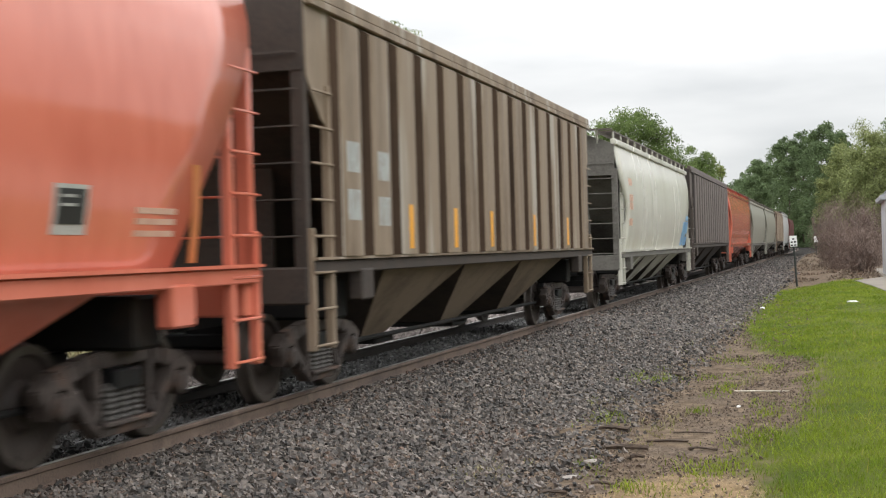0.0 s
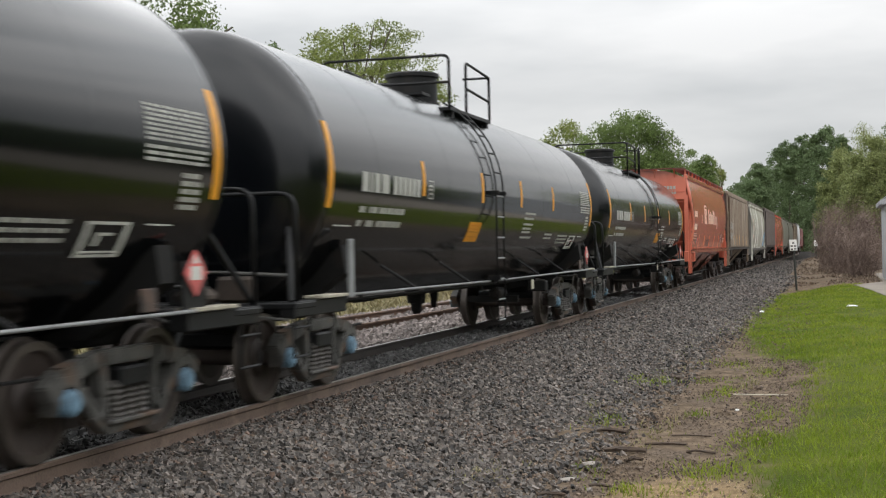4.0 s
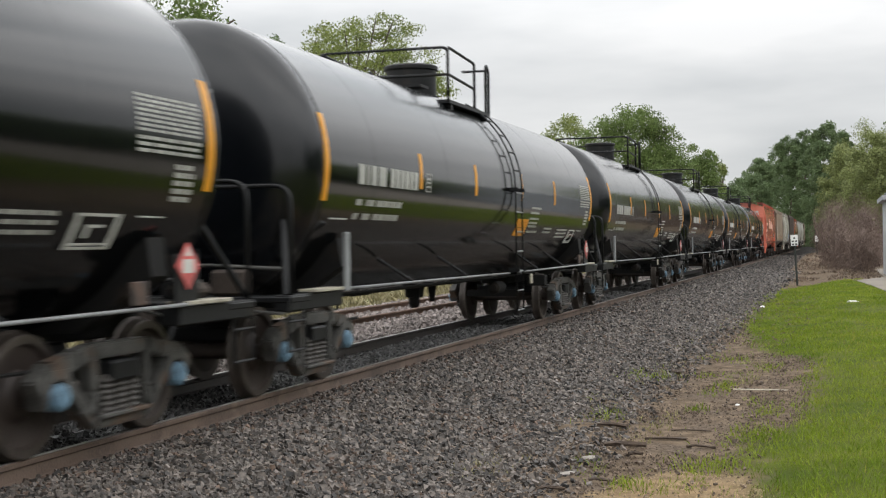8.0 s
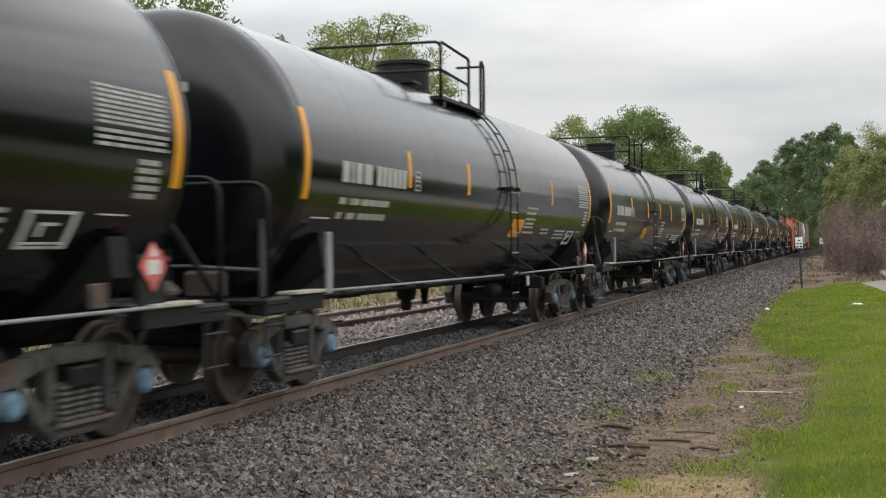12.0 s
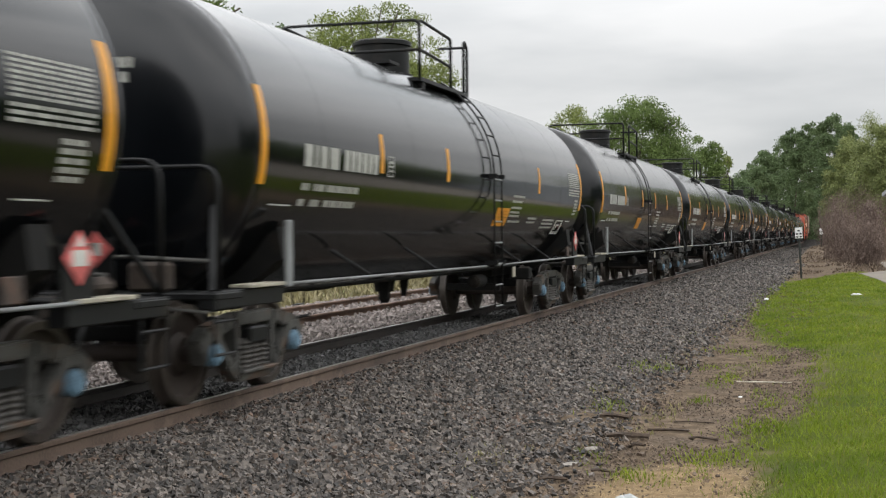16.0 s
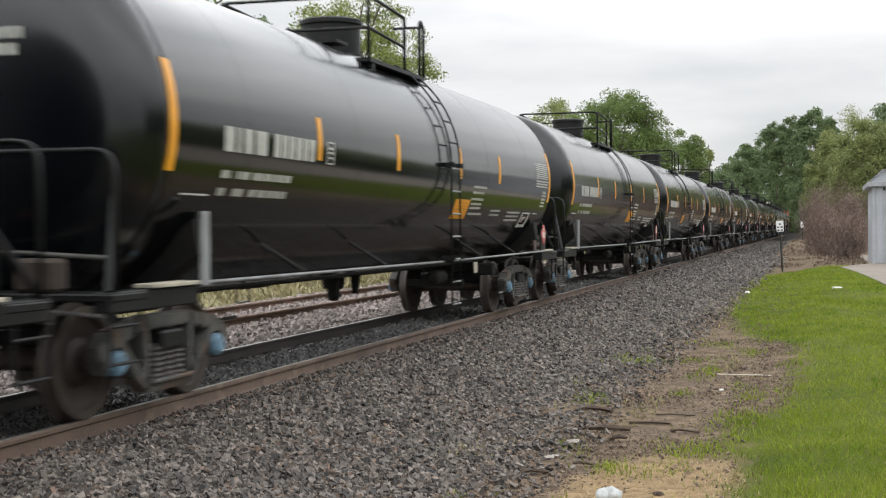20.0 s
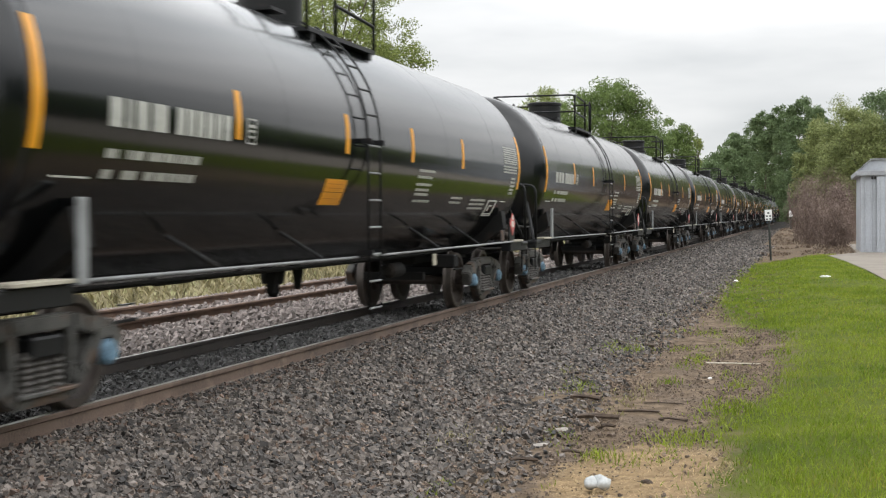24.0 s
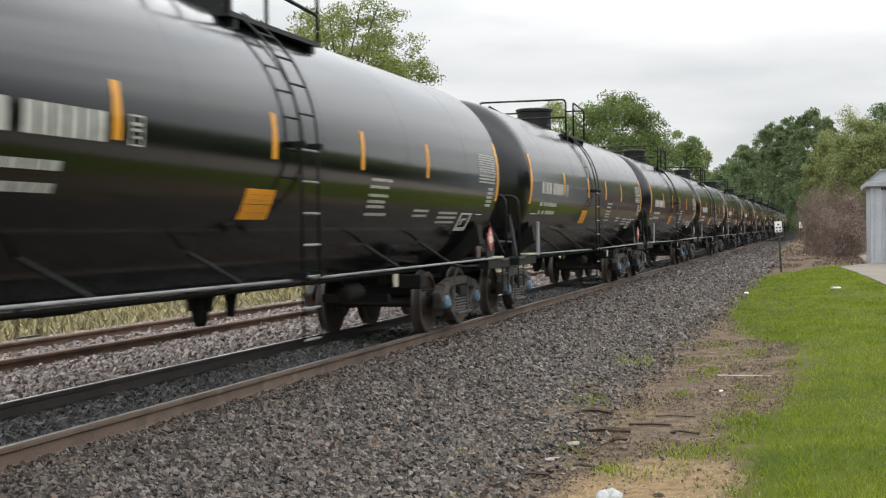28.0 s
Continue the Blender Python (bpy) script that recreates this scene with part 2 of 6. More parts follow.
M_WEED = material("dry_weeds", (0.222, 0.200, 0.074), 0.7, 0, (0.133, 0.141, 0.044), 0.8, 9, 0.5, 0.0, random_tint=0.35, island=True)
M_DRYGRASS = material("tall_dry_grass", (0.23, 0.195, 0.105), 0.8, 0, (0.145, 0.13, 0.065), 0.8, 9, 0.5, 0.0, random_tint=0.35, island=True)
M_DEADGRASS = material("matted_dead_grass", (0.17, 0.125, 0.09), 0.9, 0, (0.11, 0.082, 0.06), 0.8, 9, 0.5, 0.0, random_tint=0.3, island=True)
M_STRAW = material("loose_straw", (0.36, 0.26, 0.135), 0.8, 0, (0.24, 0.165, 0.08), 3, 30, 0.5, 0.0, random_tint=0.35, island=True)
M_BARK = material("tree_bark", (0.11, 0.085, 0.065), 0.9, 0, (0.05, 0.04, 0.032), 4, 30, 0.5, 0.5, streak=(3, 3, 0.5))


def leaf_material(name, base, dark, vary=0.4, patch_scale=0.35):
    """Thin leaves: part of the light passes through them."""
    m = material(name, base, 0.55, 0, dark, patch_scale, 4, 0.5, 0.0, random_tint=vary, island=True)
    n, l = m.node_tree.nodes, m.node_tree.links
    b, out = n["Principled BSDF"], n["Material Output"]
    b.inputs["Specular IOR Level"].default_value = 0.12
    tr, mx = n.new("ShaderNodeBsdfTranslucent"), n.new("ShaderNodeMixShader")
    l.new(b.inputs["Base Color"].links[0].from_socket, tr.inputs["Color"])
    mx.inputs[0].default_value = 0.4
    l.new(b.outputs[0], mx.inputs[1])
    l.new(tr.outputs[0], mx.inputs[2])
    l.new(mx.outputs[0], out.inputs[0])
    return m


M_GRASS = leaf_material("spring_grass", (0.215, 0.272, 0.030), (0.085, 0.146, 0.013), 0.22, 1.1)
M_GRASS_DRY = leaf_material("yellowed_grass", (0.29, 0.27, 0.06), (0.20, 0.21, 0.035), 0.22)
M_LEAF = leaf_material("maple_leaves", (0.150, 0.205, 0.068), (0.098, 0.138, 0.046))
M_LEAF_DARK = leaf_material("dark_oak_leaves", (0.140, 0.190, 0.092), (0.098, 0.138, 0.066))
M_LEAF_LIGHT = leaf_material("pale_willow_leaves", (0.235, 0.265, 0.110), (0.170, 0.200, 0.080))
M_LEAF_LOCUST = leaf_material("locust_leaves", (0.222, 0.259, 0.081), (0.141, 0.178, 0.052))
M_TWIG = material("bare_brush_twigs", (0.185, 0.135, 0.11), 0.9, 0, (0.12, 0.086, 0.07), 0.4, 5, 0.5, 0.0, random_tint=0.2, island=True)
M_SHED = material("pale_ribbed_metal_siding", (0.407, 0.429, 0.459), 0.5, 0.1, (0.311, 0.326, 0.348), 0.6, 10, 0.4, 0.05)
M_SHEDTRIM = material("grey_metal_trim", (0.35, 0.36, 0.38), 0.5, 0.1, None, 1, 20, 0.4, 0.05)
M_PAD = material("pale_concrete", (0.19, 0.165, 0.135), 0.9, 0, (0.13, 0.11, 0.088), 0.5, 9, 0.6, 0.2)
M_PALESTONE = material("pale_stone_face", (0.29, 0.26, 0.23), 0.85, 0, (0.20, 0.18, 0.155), 6, 40, 0.5, 0.2)
M_SIGN = material("white_sign_face", (0.80, 0.80, 0.78), 0.4, 0, (0.7, 0.7, 0.68), 4, 30, 0.3, 0.0)
M_INK = material("black_ink", (0.02, 0.02, 0.02), 0.5, 0, None, 4, 30, 0.3, 0.0)
M_POST = material("green_black_post", (0.03, 0.035, 0.03), 0.6, 0, None, 4, 30, 0.3, 0.1)
M_PLASTIC = material("milky_plastic", (0.50, 0.52, 0.52), 0.25, 0, (0.38, 0.40, 0.40), 10, 40, 0.3, 0.05)
M_WOOD = material("dark_rotten_wood", (0.075, 0.052, 0.036), 0.9, 0, (0.03, 0.021, 0.015), 3, 30, 0.5, 0.4, streak=(6, 0.6, 6))
M_PALESTICK = material("bleached_stick", (0.60, 0.55, 0.45), 0.8, 0, None, 3, 30, 0.4, 0.2)

# ---------- mesh helpers ----------


def part(name, bm, mat, parent=None, label="", smooth=False, kind=""):
    me = bpy.data.meshes.new(name)
    bm.to_mesh(me)
    bm.free()
    me.materials.append(mat)
    if smooth:
        me.shade_smooth()
    ob = new(name, me)
    if parent:
        ob.parent = parent
    return tagged(ob, label, kind=kind)


def raw(name, verts, faces, mat, parent=None, label="", smooth=False, kind=""):
    me = bpy.data.meshes.new(name)
    me.from_pydata(verts, [], faces)
    me.materials.append(mat)
    if smooth:
        me.shade_smooth()
    ob = new(name, me)
    if parent:
        ob.parent = parent
    return tagged(ob, label, kind=kind)


def again(ob, parent, m=None, label=""):
    """Another part on the same mesh."""
    o = new(ob.name.split(".")[0], ob.data)
    o.parent = parent
    if m is not None:
        o.matrix_basis = m
    return tagged(o, label)


def empty(name, label, category, group="", m=None):
    ob = new(name)
    ob.empty_display_size = 0.2
    if m is not None:
        ob.matrix_basis = m
    return tagged(ob, label, category, group)


def box(x0, x1, y0, y1, z0, z1, bevel=0.0, bm=None):
    bm = bm or bmesh.new()
    made = bmesh.ops.create_cube(bm, size=1.0, matrix=Matrix.Translation(((x0 + x1) / 2, (y0 + y1) / 2, (z0 + z1) / 2)) @ Matrix.Diagonal((x1 - x0, y1 - y0, z1 - z0, 1)))
    if bevel:
        edges = {e for v in made["verts"] for e in v.link_edges}
        bmesh.ops.bevel(bm, geom=list(edges), offset=bevel, segments=1, affect="EDGES")
    return bm


def rod(p0, p1, r, seg=8, bm=None, r2=None):
    bm = bm or bmesh.new()
    a, b = Vector(p0), Vector(p1)
    m = Matrix.Translation((a + b) / 2) @ (b - a).to_track_quat("Z", "Y").to_matrix().to_4x4()
    bmesh.ops.create_cone(bm, cap_ends=True, segments=seg, radius1=r, radius2=r if r2 is None else r2, depth=(b - a).length, matrix=m)
    return bm


def pipe(points, r, seg=8, bm=None):
    """A pipe bent along the points."""
    bm = bm or bmesh.new()
    pts = [Vector(p) for p in points]
    rings = []
    for i, p in enumerate(pts):
        a = (p - pts[i - 1]).normalized() if i else (pts[1] - p).normalized()
        b = (pts[i + 1] - p).normalized() if i < len(pts) - 1 else a
        d = (a + b).normalized()
        s = d.cross(Vector((0.31, 0.17, 0.94)) if abs(d.z) < 0.9 else Vector((1, 0.1, 0))).normalized()
        u = d.cross(s)
        k = 1 / max(0.5, d.dot(a))
        rings.append([bm.verts.new(p + (s * math.cos(2 * math.pi * j / seg) + u * math.sin(2 * math.pi * j / seg)) * r * k) for j in range(seg)])
    for q, w in zip(rings, rings[1:]):
        for j in range(seg):
            bm.faces.new((q[j], q[(j + 1) % seg], w[(j + 1) % seg], w[j]))
    bm.faces.new(list(reversed(rings[0])))
    bm.faces.new(rings[-1])
    bmesh.ops.recalc_face_normals(bm, faces=bm.faces[:])
    return bm


def bend(a, b, c, r, n=4):
    """Points of a rounded corner at b."""
    a, b, c = Vector(a), Vector(b), Vector(c)
    p, q = b + (a - b).normalized() * r, b + (c - b).normalized() * r
    return [p.lerp(b, i / n).lerp(b.lerp(q, i / n), i / n) for i in range(n + 1)]


def lathe(profile, axis="y", seg=32, bm=None):
    """A solid of revolution: profile of (along, radius)."""
    bm = bm or bmesh.new()
    rings = []
    for u, r in profile:
        ring = []
        for j in range(seg):
            a = 2 * math.pi * j / seg
            c, s = r * math.cos(a), r * math.sin(a)
            ring.append(bm.verts.new({"x": (u, c, s), "y": (c, u, s), "z": (c, s, u)}[axis]))
        rings.append(ring)
    for q, w in zip(rings, rings[1:]):
        for j in range(seg):
            bm.faces.new((q[j], q[(j + 1) % seg], w[(j + 1) % seg], w[j]))
    bm.faces.new(rings[0])
    bm.faces.new(rings[-1])
    bmesh.ops.recalc_face_normals(bm, faces=bm.faces[:])
    return bm


def prism(outline, axis, a, b, bm=None):
    """A closed outline in the other two axes, drawn out along one axis from a to b."""
    bm = bm or bmesh.new()
    put = {"x": lambda u, v, w: (w, u, v), "y": lambda u, v, w: (u, w, v), "z": lambda u, v, w: (u, v, w)}[axis]
    one = [bm.verts.new(put(u, v, a)) for u, v in outline]
    two = [bm.verts.new(put(u, v, b)) for u, v in outline]
    n = len(outline)
    for i in range(n):
        bm.faces.new((one[i], one[(i + 1) % n], two[(i + 1) % n], two[i]))
    bm.faces.new(one)
    bm.faces.new(two)
    bmesh.ops.recalc_face_normals(bm, faces=bm.faces[:])
    return bm


def beam(line, width, x0, x1, bm=None):
    """A flat bar of that width along a line in y and z, between x0 and x1."""
    left, right = [], []
    for i, p in enumerate(line):
        p = Vector(p)
        a = (p - Vector(line[i - 1])).normalized() if i else (Vector(line[1]) - p).normalized()
        b = (Vector(line[i + 1]) - p).normalized() if i < len(line) - 1 else a
        d = (a + b).normalized()
        w = width[i] if isinstance(width, (list, tuple)) else width
        nrm = Vector((-d.y, d.x)) * w / 2 / max(0.6, d.dot(a))
        left.append(p + nrm)
        right.append(p - nrm)
    bm = bm or bmesh.new()
    for i in range(len(line) - 1):
        prism([left[i], left[i + 1], right[i + 1], right[i]], "x", x0, x1, bm)
    return bm


def on_tank(y0, y1, a0, a1, lift=0.004, side=1, slant=0.0, bm=None):
    """A thin sheet that hugs the tank's side, between two angles above its middle."""
    bm = bm or bmesh.new()
    n = max(1, int(abs(a1 - a0) / 4) + 1)
    cols = []
    for i in range(n + 1):
        a = radians(a0 + (a1 - a0) * i / n)
        x, z = side * math.cos(a), TANK_Z + (TANK_R + lift) * math.sin(a)
        d = slant * i / n
        cols.append([bm.verts.new((x * r, y + d, TANK_Z + r * math.sin(a))) for r in (TANK_R + lift, TANK_R - 0.01) for y in (y0, y1)])
    for q, w in zip(cols, cols[1:]):
        for i, j in ((0, 1), (1, 3), (3, 2), (2, 0)):
            bm.faces.new((q[i], q[j], w[j], w[i]))
    for q in (cols[0], cols[-1]):
        bm.faces.new((q[0], q[1], q[3], q[2]))
    bmesh.ops.recalc_face_normals(bm, faces=bm.faces[:])
    return bm


# ---------- ground, rails ----------


def ground_z(x, y):
    """Height of the ground: ballast bed, its shoulder, the dirt strip and the lawn."""
    def mix(a, b, f):
        f = min(1.0, max(0.0, f))
        f = f * f * (3 - 2 * f)
        return a + (b - a) * f
    z = -0.165 if x < -5.05 else mix(-0.165, -0.44, (x + 5.05) / 2.3)
    if x > -1.3:
        z = mix(-0.44, -0.30, (x + 1.3) / 1.6)
    if x < -12.2:
        z = mix(-0.165, -0.65, (-12.2 - x) / 1.6)
    hump = math.exp(-((y - 128) / 34) ** 2) * math.exp(-((x + 2.0) / 1.5) ** 2)
    return z + 0.6 * hump * mix(0, 1, (x + 4.6) / 1.2)


LAWN_EDGE = ((6.0, -0.60), (10.0, -0.76), (12.0, -1.02), (12.9, -0.90), (14.2, -0.46), (18.0, -0.34), (21.6, -0.50), (23.4, -1.35), (30.0, -2.12), (38.0, -2.45), (49.0, -2.62), (55.0, -1.90), (60.0, -0.40))


def soil_material():
    """Ballast bed, bare dirt with straw, and lawn, laid out by place with ragged borders."""
    m = bpy.data.materials.new("trackside_ground")
    m.use_nodes = True
    n, l = m.node_tree.nodes, m.node_tree.links
    b = n["Principled BSDF"]
    co = n.new("ShaderNodeTexCoord")
    sep = n.new("ShaderNodeSeparateXYZ")
    l.new(co.outputs["Object"], sep.inputs[0])

    def noise_of(scale, detail=4):
        t = n.new("ShaderNodeTexNoise")
        t.inputs["Scale"].default_value, t.inputs["Detail"].default_value = scale, detail
        l.new(co.outputs["Object"], t.inputs["Vector"])
        return t.outputs["Fac"]

    def ramp_of(value, lo, hi, c0, c1):
        r = n.new("ShaderNodeValToRGB")
        r.color_ramp.elements[0].position, r.color_ramp.elements[0].color = lo, (*c0, 1)
        r.color_ramp.elements[1].position, r.color_ramp.elements[1].color = hi, (*c1, 1)
        l.new(value, r.inputs["Fac"])
        return r.outputs[0]

    def border(at, width, wobble, scale):
        """0 left of x = at, 1 right of it, along an uneven edge."""
        w = n.new("ShaderNodeMath")
        w.operation = "MULTIPLY_ADD"
        w.inputs[1].default_value = wobble
        l.new(noise_of(scale, 6), w.inputs[0])
        l.new(sep.outputs[0], w.inputs[2])
        r = n.new("ShaderNodeMapRange")
        r.inputs["From Min"].default_value = at + wobble / 2 - width / 2
        r.inputs["From Max"].default_value = at + wobble / 2 + width / 2
        l.new(w.outputs[0], r.inputs["Value"])
        return r.outputs[0]

    def blend(f, a, c):
        x = n.new("ShaderNodeMix")
        x.data_type = "RGBA"
        l.new(f, x.inputs["Factor"])
        l.new(a, x.inputs[6])
        l.new(c, x.inputs[7])
        return x.outputs[2]

    stones = ramp_of(noise_of(38, 3), 0.36, 0.66, (0.011, 0.010, 0.009), (0.048, 0.044, 0.04))
    dirt = ramp_of(noise_of(5, 8), 0.35, 0.68, (0.082, 0.060, 0.041), (0.190, 0.143, 0.100))
    dirt = blend(ramp_of(noise_of(1.7, 6), 0.50, 0.66, (0, 0, 0), (1, 1, 1)), dirt, ramp_of(noise_of(26, 3), 0.35, 0.65, (0.060, 0.046, 0.034), (0.165, 0.128, 0.097)))
    lawn = ramp_of(noise_of(0.8, 8), 0.35, 0.7, (0.052, 0.070, 0.012), (0.098, 0.112, 0.020))
    far_grass = ramp_of(noise_of(0.5, 6), 0.35, 0.7, (0.15, 0.15, 0.07), (0.26, 0.25, 0.13))
    def limit(axis, at, width, wobble, scale):
        """1 below that place on the axis, 0 beyond it."""
        w = n.new("ShaderNodeMath")
        w.operation = "MULTIPLY_ADD"
        w.inputs[1].default_value = wobble
        l.new(noise_of(scale, 4), w.inputs[0])
        l.new(sep.outputs[axis], w.inputs[2])
        r = n.new("ShaderNodeMapRange")
        r.inputs["From Min"].default_value, r.inputs["From Max"].default_value = at + wobble / 2 + width / 2, at + wobble / 2 - width / 2
        l.new(w.outputs[0], r.inputs["Value"])
        return r.outputs[0]

    def times(a, c2):
        w = n.new("ShaderNodeMath")
        w.operation = "MULTIPLY"
        l.new(a, w.inputs[0])
        l.new(c2, w.inputs[1])
        return w.outputs[0]

    c = blend(border(-2.75, 0.5, 1.3, 1.3), stones, dirt)
    sand = ramp_of(noise_of(9, 6), 0.35, 0.68, (0.175, 0.122, 0.07), (0.29, 0.21, 0.12))
    place = n.new("ShaderNodeVectorMath")
    place.operation = "DISTANCE"
    sq = n.new("ShaderNodeVectorMath")
    sq.operation = "MULTIPLY"
    sq.inputs[1].default_value = (1, 0.42, 0)
    l.new(co.outputs["Object"], sq.inputs[0])
    l.new(sq.outputs[0], place.inputs[0])
    place.inputs[1].default_value = (-1.18, 9.75 * 0.42, 0)
    rag = n.new("ShaderNodeMath")
    rag.operation = "MULTIPLY_ADD"
    rag.inputs[1].default_value = 0.7
    l.new(noise_of(2.6, 6), rag.inputs[0])
    l.new(place.outputs["Value"], rag.inputs[2])
    near = n.new("ShaderNodeMapRange")
    near.inputs["From Min"].default_value, near.inputs["From Max"].default_value = 1.14, 0.86
    l.new(rag.outputs[0], near.inputs["Value"])
    c = blend(near.outputs[0], c, sand)
    edge = n.new("ShaderNodeValToRGB")
    scale_y = n.new("ShaderNodeMath")
    scale_y.operation = "MULTIPLY"
    scale_y.inputs[1].default_value = 1 / 64
    l.new(sep.outputs[1], scale_y.inputs[0])
    l.new(scale_y.outputs[0], edge.inputs["Fac"])
    stops = edge.color_ramp.elements
    stops[0].position, stops[1].position = LAWN_EDGE[0][0] / 64, LAWN_EDGE[-1][0] / 64
    for ly, lx in LAWN_EDGE[1:-1]:
        stops.new(ly / 64)
    for stop, (ly, lx) in zip(stops, LAWN_EDGE):
        v = (lx + 3) / 4
        stop.color = (v, v, v, 1)
    over = n.new("ShaderNodeMath")          # how far right of the lawn's edge
    over.operation = "MULTIPLY_ADD"
    over.inputs[1].default_value, over.inputs[2].default_value = -4.0, 3.0
    l.new(edge.outputs[0], over.inputs[0])
    here = n.new("ShaderNodeMath")
    l.new(over.outputs[0], here.inputs[0])
    l.new(sep.outputs[0], here.inputs[1])
    rough_edge = n.new("ShaderNodeMath")
    rough_edge.operation = "MULTIPLY_ADD"
    rough_edge.inputs[1].default_value = 0.9
    l.new(noise_of(2.0, 6), rough_edge.inputs[0])
    l.new(here.outputs[0], rough_edge.inputs[2])
    on_lawn = n.new("ShaderNodeMapRange")
    on_lawn.inputs["From Min"].default_value, on_lawn.inputs["From Max"].default_value = 0.40, 0.85
    l.new(rough_edge.outputs[0], on_lawn.inputs["Value"])
    c = blend(times(on_lawn.outputs[0], limit(1, 60.0, 2.0, 4.0, 0.25)), c, lawn)
    c = blend(border(-12.9, 0.6, 0.8, 1.0), far_grass, c)
    l.new(c, b.inputs["Base Color"])
    b.inputs["Roughness"].default_value = 0.95
    b.inputs["Specular IOR Level"].default_value = 0.05
    bp = n.new("ShaderNodeBump")
    bp.inputs["Strength"].default_value, bp.inputs["Distance"].default_value = 0.6, 0.03
    l.new(noise_of(30, 4), bp.inputs["Height"])
    l.new(bp.outputs[0], b.inputs["Normal"])
    return m


M_SOIL = soil_material()


def build_ground():
    """One sheet to the horizon, finer near the track."""
    xs = sorted({-1500, -600, -250, -120, -70, -45, -30, -22, -18, -15, *[-13.8 + 0.4 * i for i in range(5)], -12.2, -11, -9, -7.5, -6, -5,
                 *[-4.8 + 0.2 * i for i in range(31)], 1.8, 2.6, 4, 6, 9, 14, 22, 35, 60, 110, 250, 600, 1500})
    ys = sorted({-1500, -600, -250, -120, -60, -30, -15, -8, *[-4 + 0.5 * i for i in range(70)], *[31 + 2.0 * i for i in range(15)], *[62 + 4 * i for i in range(42)],
                 240, 280, 350, 450, 600, 900, 1500, 2500})
    verts, faces = [], []
    for y in ys:
        for x in xs:
            near = -13 < x < 6 and -4 < y < 70
            bump = noise.noise((x * 0.9, y * 0.9, 0)) * 0.035 + noise.noise((x * 3.1, y * 3.1, 4)) * 0.012 if near and x > -4.4 else 0
            verts.append((x, y, ground_z(x, y) + bump))
    w = len(xs)
    for j in range(len(ys) - 1):
        for i in range(w - 1):
            a = j * w + i
            faces.append((a, a + 1, a + 1 + w, a + w))
    return raw("ground", verts, faces, M_SOIL, smooth=True, kind="structure", label="ballast bed, bare dirt strip and lawn beside the track")


build_ground()
RAIL_OUTLINE = [(-0.068, -0.175), (0.068, -0.175), (0.068, -0.163), (0.016, -0.140), (0.010, -0.055), (0.036, -0.040), (0.037, -0.012), (0.028, -0.001),
                (-0.028, -0.001), (-0.037, -0.012), (-0.036, -0.040), (-0.010, -0.055), (-0.016, -0.140), (-0.068, -0.163)]


def sweep(outline, x, stations):
    """An outline carried along the line."""
    bm = bmesh.new()
    rings = []
    for s in stations:
        px, py, deg = along(s, x)
        c, d = math.cos(radians(deg)), math.sin(radians(deg))
        rings.append([bm.verts.new((px + u * c, py + u * d, v)) for u, v in outline])
    n = len(outline)
    for a, b in zip(rings, rings[1:]):
        for i in range(n):
            bm.faces.new((a[i], a[(i + 1) % n], b[(i + 1) % n], b[i]))
    bm.faces.new(rings[0])
    bm.faces.new(rings[-1])
    bmesh.ops.recalc_face_normals(bm, faces=bm.faces[:])
    return bm


STATIONS = [-60, 0, 60, 120, 180] + list(range(225, 520, 10))


def build_rail(name, x, side_mat, top_mat, label):
    r = part(name, sweep(RAIL_OUTLINE, x, STATIONS), side_mat, label=label, kind="structure")
    part("running_surface", sweep([(-0.026, -0.0012), (0.026, -0.0012), (0.026, 0.0008), (-0.026, 0.0008)], x, STATIONS), top_mat, r)
    return r


# the second rail is coloured dark for the shadow it lies in
for k, x in enumerate((TRACK_X + GAUGE / 2, TRACK_X - GAUGE / 2)):
    build_rail("rail", x, M_RAIL_DARK if k else M_RAIL, M_RAILTOP, "shade-dark steel rail with polished head" if k else "rusty steel rail with polished head on grey ballast")
for k, x in enumerate((SECOND_X + GAUGE / 2, SECOND_X - GAUGE / 2)):
    build_rail("rail", x, M_OLDRAIL, M_OLDRAIL, "dull brown siding rail on pinkish ballast")

# ---------- trucks ----------


def wheelset_mesh():
    bm = bmesh.new()
    for s in (-1, 1):
        prof = [(0.60, 0.10), (0.60, 0.16), (0.645, 0.19), (0.665, 0.36), (0.675, 0.395), (0.676, 0.484), (0.690, 0.485), (0.706, 0.466), (0.730, 0.458), (0.805, 0.452),
                (0.812, 0.445), (0.812, 0.385), (0.775, 0.36), (0.735, 0.20), (0.79, 0.15), (0.79, 0.10)]
        lathe([(s * u, r) for u, r in prof], "x", 40, bm)
    lathe([(-1.06, 0.075), (-0.8, 0.08), (0.8, 0.08), (1.06, 0.075)], "x", 16, bm)
    return bm


